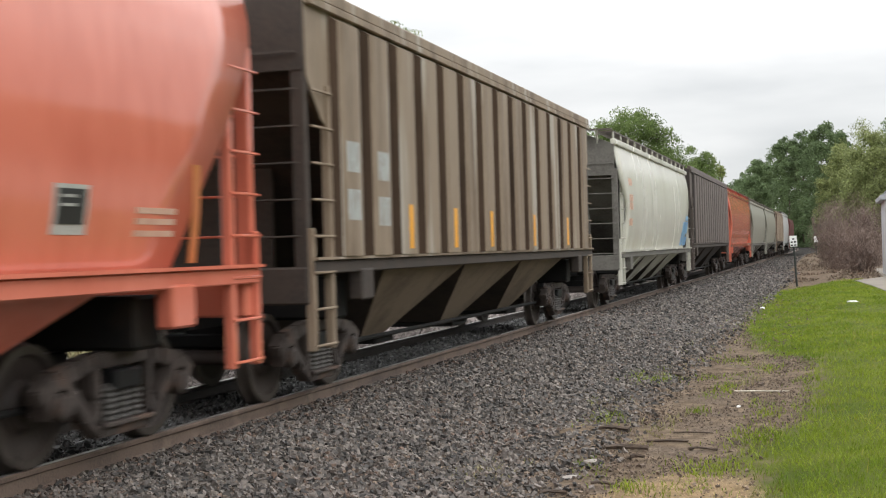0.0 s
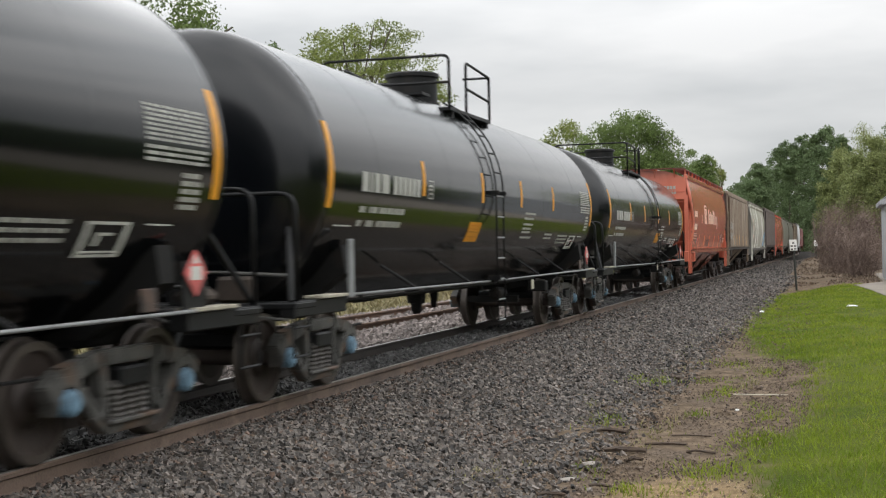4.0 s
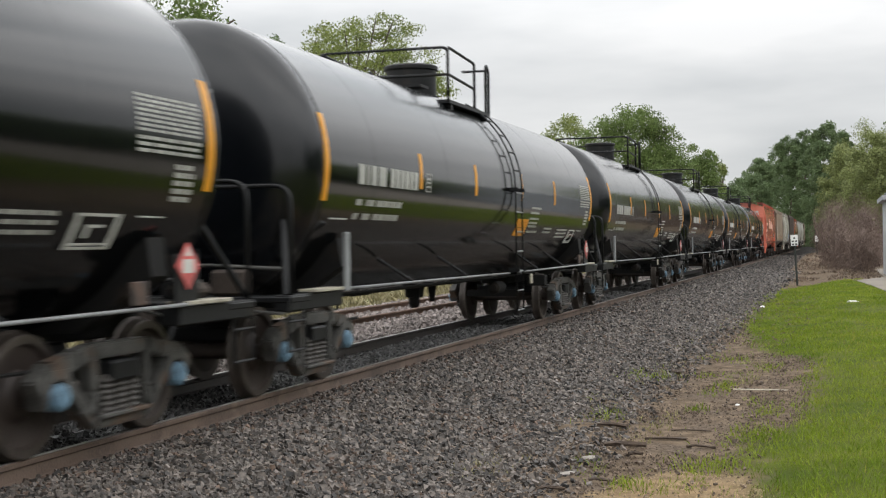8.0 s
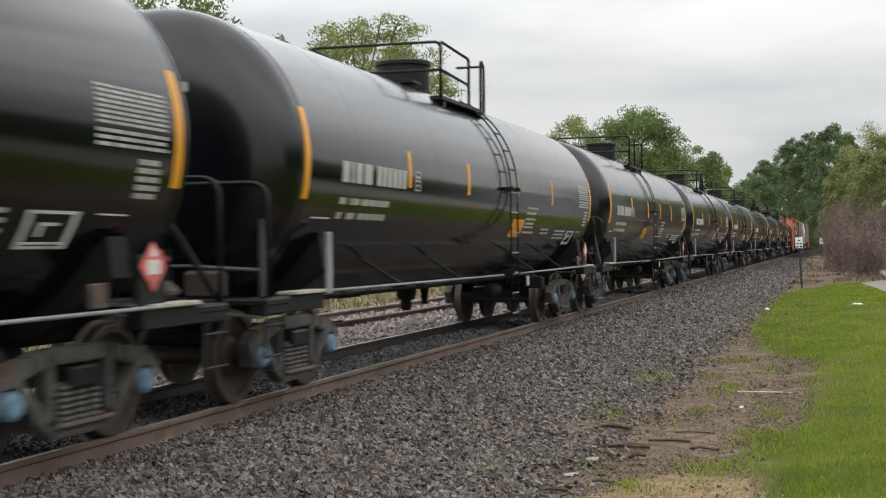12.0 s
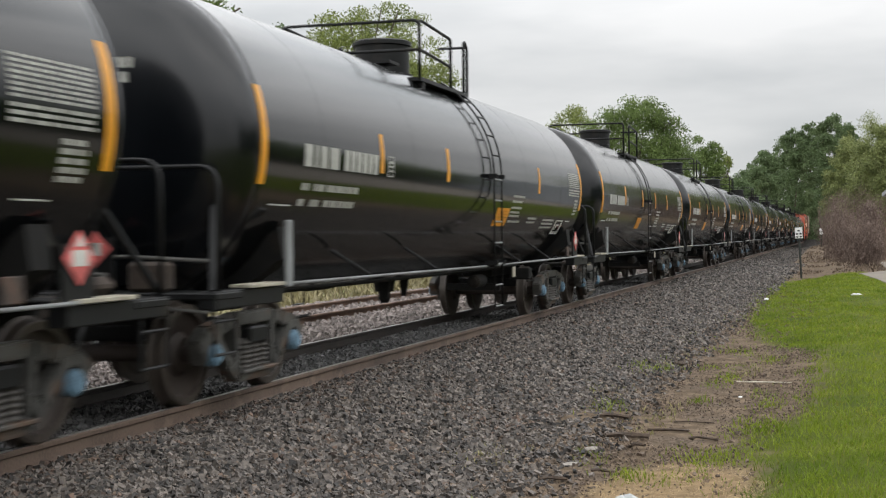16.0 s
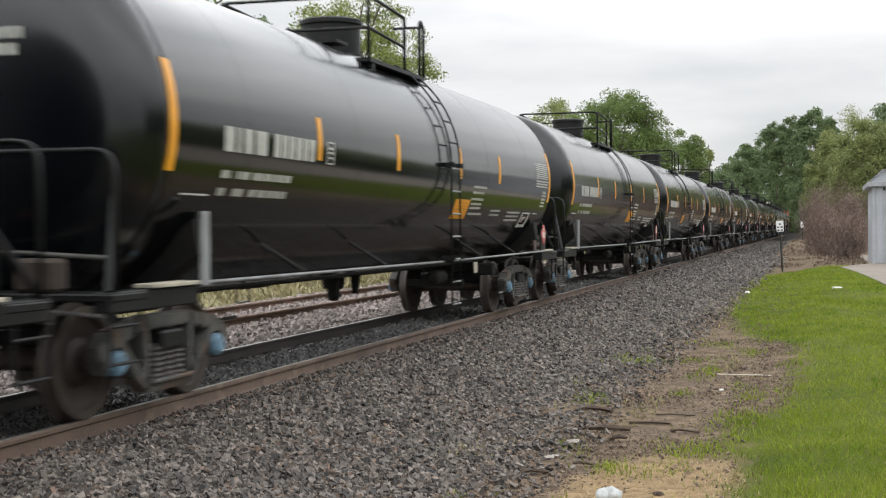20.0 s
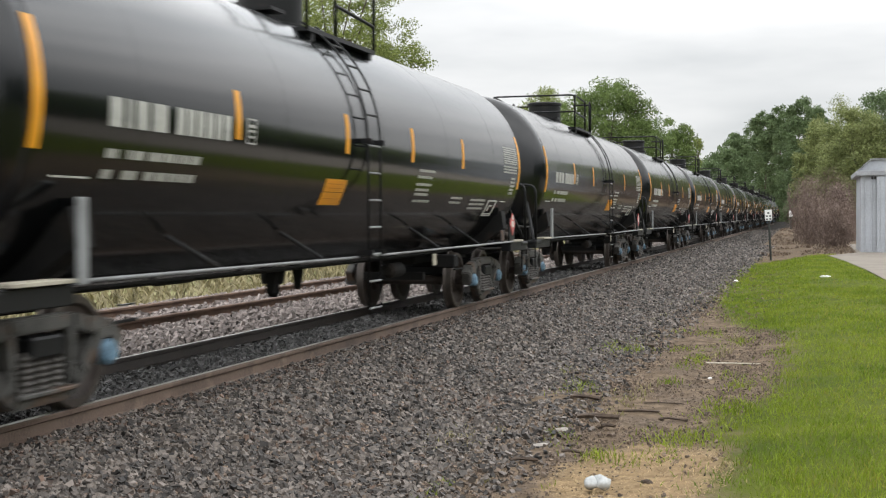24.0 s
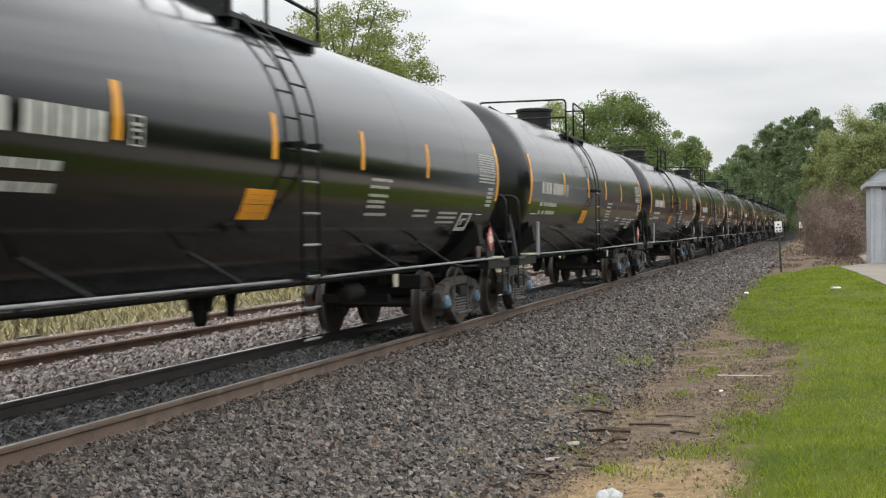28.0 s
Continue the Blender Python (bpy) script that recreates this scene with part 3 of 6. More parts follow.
def side_frame_mesh(s):
    """A cast side frame: deep arched top chord, sloping arms, columns and bearing pedestals."""
    x0, x1 = s * 0.94, s * 1.08
    bm = bmesh.new()
    beam([(-1.14, 0.53), (-0.94, 0.645), (-0.62, 0.70), (-0.42, 0.745), (0.42, 0.745), (0.62, 0.70), (0.94, 0.645), (1.14, 0.53)], [0.13, 0.15, 0.135, 0.12, 0.12, 0.135, 0.15, 0.13], x0, x1, bm)
    beam([(-0.80, 0.60), (-0.54, 0.35), (-0.36, 0.215), (0.36, 0.215), (0.54, 0.35), (0.80, 0.60)], [0.11, 0.125, 0.12, 0.12, 0.125, 0.11], x0, x1, bm)
    box(min(x0, s * 1.14), max(x0, s * 1.14), -0.37, 0.37, 0.235, 0.27, 0.008, bm)
    for t in (-1, 1):
        beam([(t * 0.41, 0.24), (t * 0.385, 0.45), (t * 0.40, 0.72)], [0.12, 0.095, 0.13], x0, x1, bm)
        prism([(t * AXLE - 0.16, 0.67), (t * AXLE + 0.16, 0.67), (t * AXLE + 0.19, 0.48), (t * AXLE + 0.15, 0.36), (t * AXLE + 0.11, 0.50), (t * AXLE + 0.05, 0.57),
               (t * AXLE - 0.05, 0.57), (t * AXLE - 0.11, 0.50), (t * AXLE - 0.15, 0.36), (t * AXLE - 0.19, 0.48)], "x", s * 0.92, s * 1.09, bm)
    bmesh.ops.bevel(bm, geom=[e for e in bm.edges if len(e.link_faces) == 2 and e.calc_face_angle(0) > 0.9], offset=0.016, segments=2, affect="EDGES")
    return bm


def spring_mesh():
    prof = [(0.27, 0.03)]
    for i in range(6):
        z = 0.285 + i * 0.045
        prof += [(z - 0.018, 0.052), (z - 0.008, 0.075), (z + 0.008, 0.075), (z + 0.018, 0.052)]
    prof.append((0.555, 0.03))
    return lathe(prof, "z", 14)


TRUCKS = []          # the wheelsets of every truck, to be turned in motions()
KIT = {}


def add_truck(car, y, steel, cap_mat, key):
    truck = new("truck")
    truck.parent = car
    truck.location = (0, y, 0)
    if key not in KIT:
        k = KIT[key] = {}
        k["wheel"] = part("wheelset", wheelset_mesh(), M_WHEEL, truck, smooth=False)
        k["wheel"].data.materials.append(M_TREAD)
        for p in k["wheel"].data.polygons:
            c = p.center
            if math.hypot(c.y, c.z) > 0.40 and abs(c.x) > 0.67:
                p.material_index = 1
        k["frame"] = [part("side_frame", side_frame_mesh(s), steel, truck) for s in (-1, 1)]
        k["spring"] = part("spring", spring_mesh(), M_SPRING, truck, "coil spring", smooth=True)
        bm = box(-1.12, 1.12, -0.20, 0.20, 0.50, 0.66, 0.02)
        box(-0.5, 0.5, -0.17, 0.17, 0.64, 0.78, 0.02, bm)
        k["bolster"] = part("bolster", bm, M_BLACK, truck)
        bm = lathe([(1.00, 0.10), (1.09, 0.105), (1.115, 0.098), (1.125, 0.075), (1.137, 0.07), (1.139, 0.02)], "x", 18)
        k["cap"] = part("bearing_cap", bm, cap_mat, truck, "painted bearing end cap")
        first = True
    else:
        k, first = KIT[key], False
    k = KIT[key]
    ws = []
    for i, s in enumerate((-1, 1)):
        w = k["wheel"] if first and i == 0 else again(k["wheel"], truck)
        w.matrix_basis = pose(0, s * AXLE, WHEEL_R)
        ws.append(w)
    TRUCKS.append(ws)
    if not first:
        for f in k["frame"]:
            again(f, truck)
        again(k["bolster"], truck)
    for sx in (-1, 1):
        for i, sy in enumerate((-1, 1)):
            for j, dy in enumerate((-0.19, 0.0, 0.19)):
                if i == 0:
                    m = pose(sx * 1.03, dy, 0)
                    if first and sx < 0 and j == 0:
                        k["spring"].matrix_basis = m
                    else:
                        again(k["spring"], truck, m)
            m = pose(0, sy * AXLE, WHEEL_R, 0, 0, 0 if sx > 0 else 180)
            if first and sx < 0 and i == 0:
                k["cap"].matrix_basis = m
            else:
                again(k["cap"], truck, m, "painted bearing end cap")
    return truck


def add_coupler(car, end):
    bm = box(-0.09, 0.09, end * 8.35 if end > 0 else -8.86, 8.86 if end > 0 else end * 8.35, 0.80, 0.98, 0.02)
    box(-0.16, 0.16, end * 8.80 - 0.10, end * 8.80 + 0.10, 0.74, 1.02, 0.03, bm)
    return part("coupler", bm, M_RUSTSTEEL, car, "rusty knuckle coupler")


# ---------- tank cars ----------
TANK_END = 7.60            # where the round heads begin


def mark_row(car, name, y0, y1, a, height, label="line of small white stencilling", mat=None):
    """One line of unreadable print: a row of bars as long as words."""
    r = random.Random(int(1000 * (y0 + 9) + 100 * (a + 40)))
    bm = bmesh.new()
    y = y0
    while y < y1 - 0.03:
        w = min(y1 - y, r.uniform(0.07, 0.24))
        on_tank(y, y + w, a - height / 2, a + height / 2, bm=bm)
        y += w + 0.028
    return part(name, bm, mat or M_PRINT, car, label, kind="stuff")


def characters(car, y0, y1, a, height, widths, gap=0.16):
    """A bar for each sign, as wide as the sign."""
    unit = (y1 - y0) / (sum(widths) + gap * (len(widths) - 1))
    y = y0
    for w in widths:
        part("character_mark", on_tank(y, y + w * unit, a - height / 2, a + height / 2), M_PRINT_BIG, car)
        y += (w + gap) * unit


def build_tank_car(kind):
    ladder_y = 0.55 if kind != "rear_ladder" else -0.78
    stripes = {"plain": (-4.38, -1.75, 3.75), "front_panel": (-4.38, -1.75, 1.14, 3.80), "late_stripe": (-4.38, -1.75, 1.14, 3.52), "rear_ladder": (-4.36, -1.45, 1.05, 3.62)}[kind]
    panel_y = (1.12, 1.90) if kind != "rear_ladder" else (-1.95, -1.30)
    car = empty("tank_car", "glossy black tank car with yellow reflector strips rolling on rusty rails", "tank car", "tank cars of the train")
    # shell and domed heads
    tank = part("tank_shell", lathe([(y, TANK_R) for y in (-TANK_END, 0.06 - TANK_END, -5.0, -2.5, 0, 2.5, 5.0, TANK_END - 0.06, TANK_END)], "y", 72), M_TANK, car, "glossy black cylindrical tank shell", smooth=True)
    tank.location.z = TANK_Z
    for f in [f for f in tank.data.polygons if len(f.vertices) > 4]:
        f.use_smooth = False
    prof = []
    for i in range(15):
        a = math.pi / 2 * i / 14
        prof.append((TANK_END + 0.003 + 0.50 * math.cos(a) ** 0.85, max(0.01, TANK_R * math.sin(a) ** 0.62)))
    for s in (-1, 1):
        head = part("tank_head", lathe([(s * y, r) for y, r in prof], "y", 72), M_HEAD, car, "black dished tank head", smooth=True)
        head.location.z = TANK_Z
    for y in (-6.1, -3.2, -0.15, 2.75, 5.6):
        seam = part("weld_seam", lathe([(y - 0.022, TANK_R - 0.002), (y - 0.008, TANK_R + 0.0015), (y + 0.008, TANK_R + 0.0015), (y + 0.022, TANK_R - 0.002)], "y", 72), M_TANK, car)
        seam.location.z = TANK_Z
    for s in (-1, 1):
        # saddle, stub sill, end platform and its rail
        part("saddle", prism([(-1.38, 1.60), (-0.9, 1.25), (0.9, 1.25), (1.38, 1.60), (1.42, 1.30), (0.75, 0.86), (-0.75, 0.86), (-1.42, 1.30)], "y", s * 6.83 - 0.13, s * 6.83 + 0.13), M_UNDER, car)
        part("stub_sill", box(-0.28, 0.28, min(s * 5.2, s * 8.55), max(s * 5.2, s * 8.55), 0.74, 1.02, 0.02), M_UNDER, car)
        part("end_platform", box(-1.48, 1.48, min(s * 7.95, s * 8.45), max(s * 7.95, s * 8.45), 0.98, 1.04, 0.01), M_BLACK, car, "black end walkway")
        for sx in (-1, 1):
            part("side_sill", box(min(sx * 1.30, sx * 1.47), max(sx * 1.30, sx * 1.47), min(s * 7.05, s * 8.44), max(s * 7.05, s * 8.44), 0.90, 1.055, 0.01), M_BLACK, car)
            part("step_plate", box(min(sx * 1.32, sx * 1.52), max(sx * 1.32, sx * 1.52), min(s * 7.12, s * 7.88), max(s * 7.12, s * 7.88), 1.060, 1.092, 0.005), M_STEP, car, "pale worn step plate")
        y = s * 8.36
        pts = [(-1.45, y, 1.0)] + bend((-1.45, y, 1.1), (-1.45, y, 2.10), (0, y, 2.10), 0.18) + bend((0, y, 2.10), (1.45, y, 2.10), (1.45, y, 1.06), 0.18) + [(1.45, y, 1.0)]
        part("end_handrail", pipe(pts, 0.022), M_BLACK, car, "black bent pipe handrail", smooth=True)
        for sx in (-1, 1):
            part("diagonal_brace", rod((sx * 1.12, s * 7.78, 1.95), (sx * 1.42, s * 8.42, 1.05), 0.03), M_BLACK, car)
            # corner steps
            bm = rod((sx * 1.45, s * 8.05, 1.0), (sx * 1.45, s * 8.05, 0.52), 0.014)
            rod((sx * 1.45, s * 8.45, 1.0), (sx * 1.45, s * 8.45, 0.52), 0.014, 8, bm)
            for z in (0.52, 0.80):
                rod((sx * 1.45, s * 8.05, z), (sx * 1.45, s * 8.45, z), 0.014, 8, bm)
            part("corner_step", bm, M_BLACK, car)
        add_coupler(car, s)
        bm = box(-0.5, 0.5, s * 5.0 - 0.05, s * 5.0 + 0.05, 0.50, 0.62)
        part("brake_beam", bm, M_UNDER, car)
        add_truck(car, s * 6.83, M_STEEL, M_BLUE, "tank")
    for sx in (-1, 1):
        # side rails, their posts and struts
        part("side_handrail", rod((sx * 1.50, -7.0, 1.07), (sx * 1.50, ladder_y - 0.30, 1.05), 0.016), M_RAILPIPE, car, "grey side pipe rail", smooth=True)
        part("side_handrail", rod((sx * 1.50, ladder_y + 0.26, 1.05), (sx * 1.50, 7.9, 1.07), 0.016), M_RAILPIPE, car, "grey side pipe rail", smooth=True)
        part("rail_post", box(sx * 1.50 - 0.02, sx * 1.50 + 0.02, -sx * 7.0 - 0.06, -sx * 7.0 + 0.06, 1.04, 1.66, 0.008), M_RAILPIPE, car, "flat grey upright bar")
        for y in (-4.7, -2.2, 2.4, 4.7):
            part("strut", rod((sx * 1.17, y - 0.40, 1.36), (sx * 1.49, y, 1.07), 0.018), M_BLACK, car)
        part("tag_plate", box(min(sx * 1.44, sx * 1.47), max(sx * 1.44, sx * 1.47), 6.32, 6.56, 1.09, 1.27, 0.008), M_RUSTSTEEL, car, "rusty tag plate")
        # ladder: straight to the middle of the tank, then over its curve
        line = [(1.60, 0.45), (1.60, TANK_Z)] + [(1.60 * math.cos(radians(a)), TANK_Z + 1.60 * math.sin(radians(a))) for a in range(6, 61, 6)]
        for dy in (-0.22, 0.22):
            part("ladder_rail", pipe([(sx * x, ladder_y + dy, z) for x, z in line], 0.013), M_BLACK, car, smooth=True)
        z = 0.46
        rungs = [(1.60, 0.46 + 0.31 * i) for i in range(7)] + [(1.60 * math.cos(radians(a)), TANK_Z + 1.60 * math.sin(radians(a))) for a in (11, 22, 33, 44, 55)]
        for x, z in rungs:
            part("rung", rod((sx * x, ladder_y - 0.22, z), (sx * x, ladder_y + 0.22, z), 0.013, 6), M_RAILPIPE if z < 2.5 else M_BLACK, car)
        for z in (1.1, 2.37):
            for dy in (-0.22, 0.22):
                part("ladder_bracket", box(min(sx * 1.46, sx * 1.65), max(sx * 1.46, sx * 1.65), ladder_y + dy - 0.02, ladder_y + dy + 0.02, z - 0.03, z + 0.03), M_BLACK, car)
        # reflectors, panel and lettering
        part("end_stripe", on_tank(-TANK_END - 0.02, -TANK_END + 0.10, -15, 19, side=sx), M_YELLOW, car, "yellow reflector strip")
        part("end_stripe", on_tank(TANK_END - 0.12, TANK_END, -15, 20, side=sx), M_YELLOW, car, "yellow reflector strip")
        for y in stripes:
            part("stripe", on_tank(y - 0.055, y + 0.055, -6.2, 10.3, side=sx), M_YELLOW, car, "yellow reflector strip")
        if sx > 0:
            for a0, a1 in ((-22.7, -17.2), (-28.6, -23.0)):
                part("warning_panel", on_tank(panel_y[0], panel_y[1], a0, a1, side=sx), M_ORANGE, car, "orange warning panel with fine print")
            for a in (-19.2, -21.0, -25.6):
                part("fine_print", on_tank(panel_y[0] + 0.1, panel_y[1] - 0.1, a - 0.12, a + 0.12, 0.008), M_RUST_ORANGE, car)
    # reporting marks and data, as blocks of their size
    characters(car, -6.62, -5.72, -3.0, 8.2, (0.55, 0.22, 0.5, 0.7), 0.2)
    characters(car, -5.55, -4.52, -3.0, 8.2, (0.6, 0.58, 0.58, 0.6, 0.5, 0.6), 0.2)
    for y0, y1, a0, a1 in ((-4.17, -3.97, 1.0, 1.5), (-4.17, -3.97, -7.3, -6.8), (-4.17, -4.15, -6.8, 1.0), (-3.99, -3.97, -6.8, 1.0), (-4.13, -4.01, -1.6, -0.6), (-4.13, -4.01, -3.2, -2.4), (-4.12, -4.02, -5.2, -4.4)):
        part("stencil_frame", on_tank(y0, y1, a0, a1), M_PRINT_BIG, car, "small stencilled box")
    for a in (-14.6, -20.6):
        for y0, y1 in ((-6.6, -6.42), (-6.3, -6.02), (-5.95, -5.05)):
            mark_row(car, "weight_line", y0, y1, a, 2.6)
    part("stencil_line", on_tank(-7.25, -6.75, -22.2, -21.7), M_WHITE, car)
    for a, y0, y1 in ((-9.6, 1.96, 2.72), (-12.8, 1.96, 2.62), (-16.6, 1.96, 2.66), (-19.4, 1.98, 2.60), (-21.8, 2.0, 2.62), (-25.4, 2.02, 2.80)):
        dy = 0.0 if kind != "rear_ladder" else -0.55
        mark_row(car, "data_line", y0 + dy, y1 + dy, a, 1.3)
    for y0, y1, rows in ((3.35, 3.98, (-22.9, -25.6)), (4.55, 5.48, (-23.6, -26.2, -29.0))):
        for a in rows:
            mark_row(car, "data_line", y0, y1, a, 1.2)
    for i, a in enumerate((11.0, 9.6, 8.2, 6.8, 5.4, 4.0, 2.6, 1.2, -1.0, -2.8, -4.6)):
        mark_row(car, "table_line", 6.35, 7.36, a, 0.75 if i < 8 else 1.0)
    for a in (-8.4, -10.8, -13.2, -15.6, -18.0):
        mark_row(car, "table_line", 6.95, 7.28, a, 1.5)
    for y0, y1, a0, a1 in ((5.72, 6.32, -24.1, -23.3), (5.72, 6.32, -34.2, -33.4), (5.72, 6.32, -32.9, -32.3), (5.72, 5.78, -33.4, -24.1), (6.26, 6.32, -33.4, -24.1), (5.94, 6.12, -27.4, -26.6), (5.90, 5.95, -30.6, -26.6)):
        part("stencil_frame", on_tank(y0, y1, a0, a1), M_WHITE, car)
    part("stencil_line", on_tank(6.55, 6.95, -24.0, -23.6), M_WHITE, car)
    # small print on the trailing head
    for row, (z, x0, x1) in enumerate(((3.00, 0.08, 0.50), (2.87, 0.10, 0.48), (2.75, 0.12, 0.22))):
        bm = bmesh.new()
        x = x0
        while x < x1 - 0.02:
            rho = min(1.0, math.hypot(x, z + 0.04 - TANK_Z) / TANK_R)
            dy = TANK_END + 0.50 * max(0.0, 1 - rho ** 3.226) ** 0.425
            box(x, min(x1, x + 0.075), -dy - 0.012, -dy + 0.02, z, z + 0.09, 0, bm)
            x += 0.095
        part("head_stencil", bm, M_PRINT, car, "small white stencilling on the head", kind="stuff")
    # dome, platform and its railing
    bm = lathe([(3.72, 0.44), (3.86, 0.44), (3.87, 0.40), (4.27, 0.40), (4.28, 0.435), (4.335, 0.435), (4.355, 0.40), (4.36, 0.1)], "z", 40)
    part("valve_housing", bm, M_BLACK, car, "black cylindrical valve housing on top", smooth=False)
    for sx in (-1, 1):
        part("top_platform", box(min(sx * 0.58, sx * 1.02), max(sx * 0.58, sx * 1.02), -1.35, 1.05, 3.60, 3.65), M_BLACK, car, "black grated walkway")
        part("platform_bracket", box(min(sx * 0.7, sx * 1.0), max(sx * 0.7, sx * 1.0), -1.2, -1.1, 3.35, 3.60), M_BLACK, car)
        part("platform_bracket", box(min(sx * 0.7, sx * 1.0), max(sx * 0.7, sx * 1.0), 0.85, 0.95, 3.35, 3.60), M_BLACK, car)
    part("top_platform", box(-0.58, 0.58, -1.35, -0.95, 3.86, 3.90), M_BLACK, car, "black grated walkway")
    for z in (4.42, 4.02):
        pts = [(-1.0, -1.34, z)] + [(1.0, -1.34, z)] if z < 4.2 else [(-1.0, -1.34, 3.62)] + bend((-1, -1.34, 3.7), (-1, -1.34, z), (0, -1.34, z), 0.1) + bend((0, -1.34, z), (1, -1.34, z), (1, -1.34, 3.7), 0.1) + [(1.0, -1.34, 3.62)]
        part("railing", pipe(pts, 0.022), M_BLACK, car, "black pipe railing", smooth=True)
    for sx in (-1, 1):
        if kind == "rear_ladder":
            spans = ((-0.40, 1.04),)
        else:
            spans = ((-1.34, 0.15), (0.85, 1.04))
        for a, b in spans:
            for z in (4.42, 4.02):
                pts = [(sx * 1.0, a, 3.62)] + bend((sx * 1.0, a, 3.7), (sx * 1.0, a, z), (sx * 1.0, b, z), 0.07) + bend((sx * 1.0, a, z), (sx * 1.0, b, z - 0.06), (sx * 1.0, b, 3.62), 0.07) + [(sx * 1.0, b, 3.62)]
                if z > 4.2 or b - a > 0.5:
                    part("railing", pipe(pts, 0.022), M_BLACK, car, "black pipe railing", smooth=True)
    for sx in (-1, 1):
        part("railing", rod((sx * 1.0, 1.04, 4.36), (sx * 0.55, 1.04, 4.36), 0.02), M_BLACK, car)
    # underside: outlet, brake gear
    part("bottom_outlet", lathe([(0.52, 0.06), (0.58, 0.09), (0.68, 0.09), (0.69, 0.14), (0.90, 0.17)], "z", 20), M_UNDER, car)
    part("air_reservoir", lathe([(-0.4, 0.03), (-0.35, 0.09), (0.35, 0.09), (0.4, 0.03)], "y", 20), M_UNDER, car).location = (0.25, -3.2, 0.93)
    part("brake_cylinder", lathe([(-0.3, 0.06), (-0.25, 0.11), (0.25, 0.11), (0.45, 0.04)], "y", 16), M_UNDER, car).location = (0.5, 3.4, 0.72)
    for x, z in ((0.62, 0.93), (0.35, 0.88)):
        part("brake_pipe", rod((x, -6.0, z), (x, 6.0, z), 0.016, 6), M_UNDER, car)
    for y in (-4.3, -2.4, 2.6, 4.6):
        part("pipe_hanger", box(0.605, 0.635, y - 0.02, y + 0.02, 0.91, 1.03), M_UNDER, car)
    part("control_box", box(0.85, 1.20, 4.28, 4.52, 0.72, 0.92, 0.02), M_UNDER, car)
    # placard and hand brake at the leading end
    for s, sx in ((1, 1),):
        add_placard(car, 1.46, 7.20, 1.37)
    x, y, z = 0.32, -8.47, 1.41
    p = part("placard", prism([(x - 0.19, z), (x, z - 0.19), (x + 0.19, z), (x, z + 0.19)], "y", y - 0.012, y), M_RED, car, "red diamond hazard placard")
    part("placard_centre", prism([(x - 0.095, z - 0.055), (x + 0.095, z - 0.055), (x + 0.095, z + 0.055), (x - 0.095, z + 0.055)], "y", y - 0.016, y - 0.013), M_WHITE, p)
    part("placard_holder", box(x - 0.2, x + 0.2, y + 0.002, y + 0.03, 1.04, z + 0.1), M_BLACK, car)
    for s in (-1, 1):
        part("air_hose", pipe([(0.34, s * 8.50, 0.86), (0.36, s * 8.66, 0.80), (0.34, s * 8.76, 0.58), (0.22, s * 8.84, 0.46)], 0.024, 6), M_BLACK, car, "black rubber air hose", smooth=True)
        part("uncoupling_lever", pipe([(1.44, s * 8.52, 0.88), (1.0, s * 8.54, 0.92), (0.5, s * 8.54, 0.90), (0.12, s * 8.60, 0.98)], 0.014, 5), M_STEEL, car)
        part("brake_rod", rod((0.95, s * 7.9, 0.62), (0.95, s * 5.2, 0.66), 0.016, 5), M_UNDER, car)
    for y in (-0.42, 0.42):
        part("outlet_guard", prism([(0.10, 0.88), (0.24, 0.88), (0.20, 0.60), (0.13, 0.60)], "y", y - 0.03, y + 0.03), M_UNDER, car)
    part("hanging_tag", box(1.19, 1.21, 3.06, 3.24, 0.80, 0.97, 0.006), M_STEP, car, "small yellowish tag plate under the rail")
    part("crossover_pipe", pipe([(1.30, -8.20, 1.06), (1.30, -8.20, 1.30), (0.55, -8.22, 1.34), (-1.2, -8.22, 1.34)], 0.02, 6), M_STEEL, car, "grey pipe across the end", smooth=True)
    part("hand_brake_box", box(0.62, 0.98, -8.42, -8.22, 1.045, 1.30, 0.03), M_GRIME_SHADE, car, "grimy brake gear housing")
    part("brake_chain_guide", pipe([(0.95, 8.10, 1.05), (1.05, 8.20, 1.22), (0.6, 8.26, 1.24), (0.2, 8.30, 1.10)], 0.018, 6), M_STEEL, car, smooth=True)
    part("valve_cover", box(0.98, 1.30, 7.70, 7.98, 1.09, 1.22, 0.05), M_GRIME_SHADE, car, "grimy rounded valve cover")
    return car


def add_placard(car, x, y, z):
    h = 0.19
    p = part("placard", prism([(y - h, z), (y, z - h), (y + h, z), (y, z + h)], "x", x, x + 0.012), M_RED, car, "red diamond hazard placard")
    q = 0.095
    part("placard_centre", prism([(y - q, z - 0.055), (y + q, z - 0.055), (y + q, z + 0.055), (y - q, z + 0.055)], "x", x + 0.013, x + 0.016), M_WHITE, p)
    part("placard_bar", prism([(y - 0.06, z + 0.08), (y + 0.06, z + 0.08), (y, z + 0.16)], "x", x + 0.013, x + 0.016), M_WHITE, p)
    part("placard_holder", box(x - 0.03, x - 0.002, y - 0.2, y + 0.2, 1.06, z + 0.1), M_BLACK, car)
    return p


# ---------- hopper cars ----------


def side_profile(curved, top, low):
    """Half of the body's cross-section: x against height."""
    if curved:
        return [(1.44, low), (1.53, low + 0.45), (1.585, low + 1.0), (1.585, low + 1.45), (1.545, low + 2.0), (1.47, top - 0.22), (1.42, top)]
    return [(1.50, low), (1.50, low + 0.8), (1.50, top - 0.8), (1.50, top - 0.05), (1.48, top)]


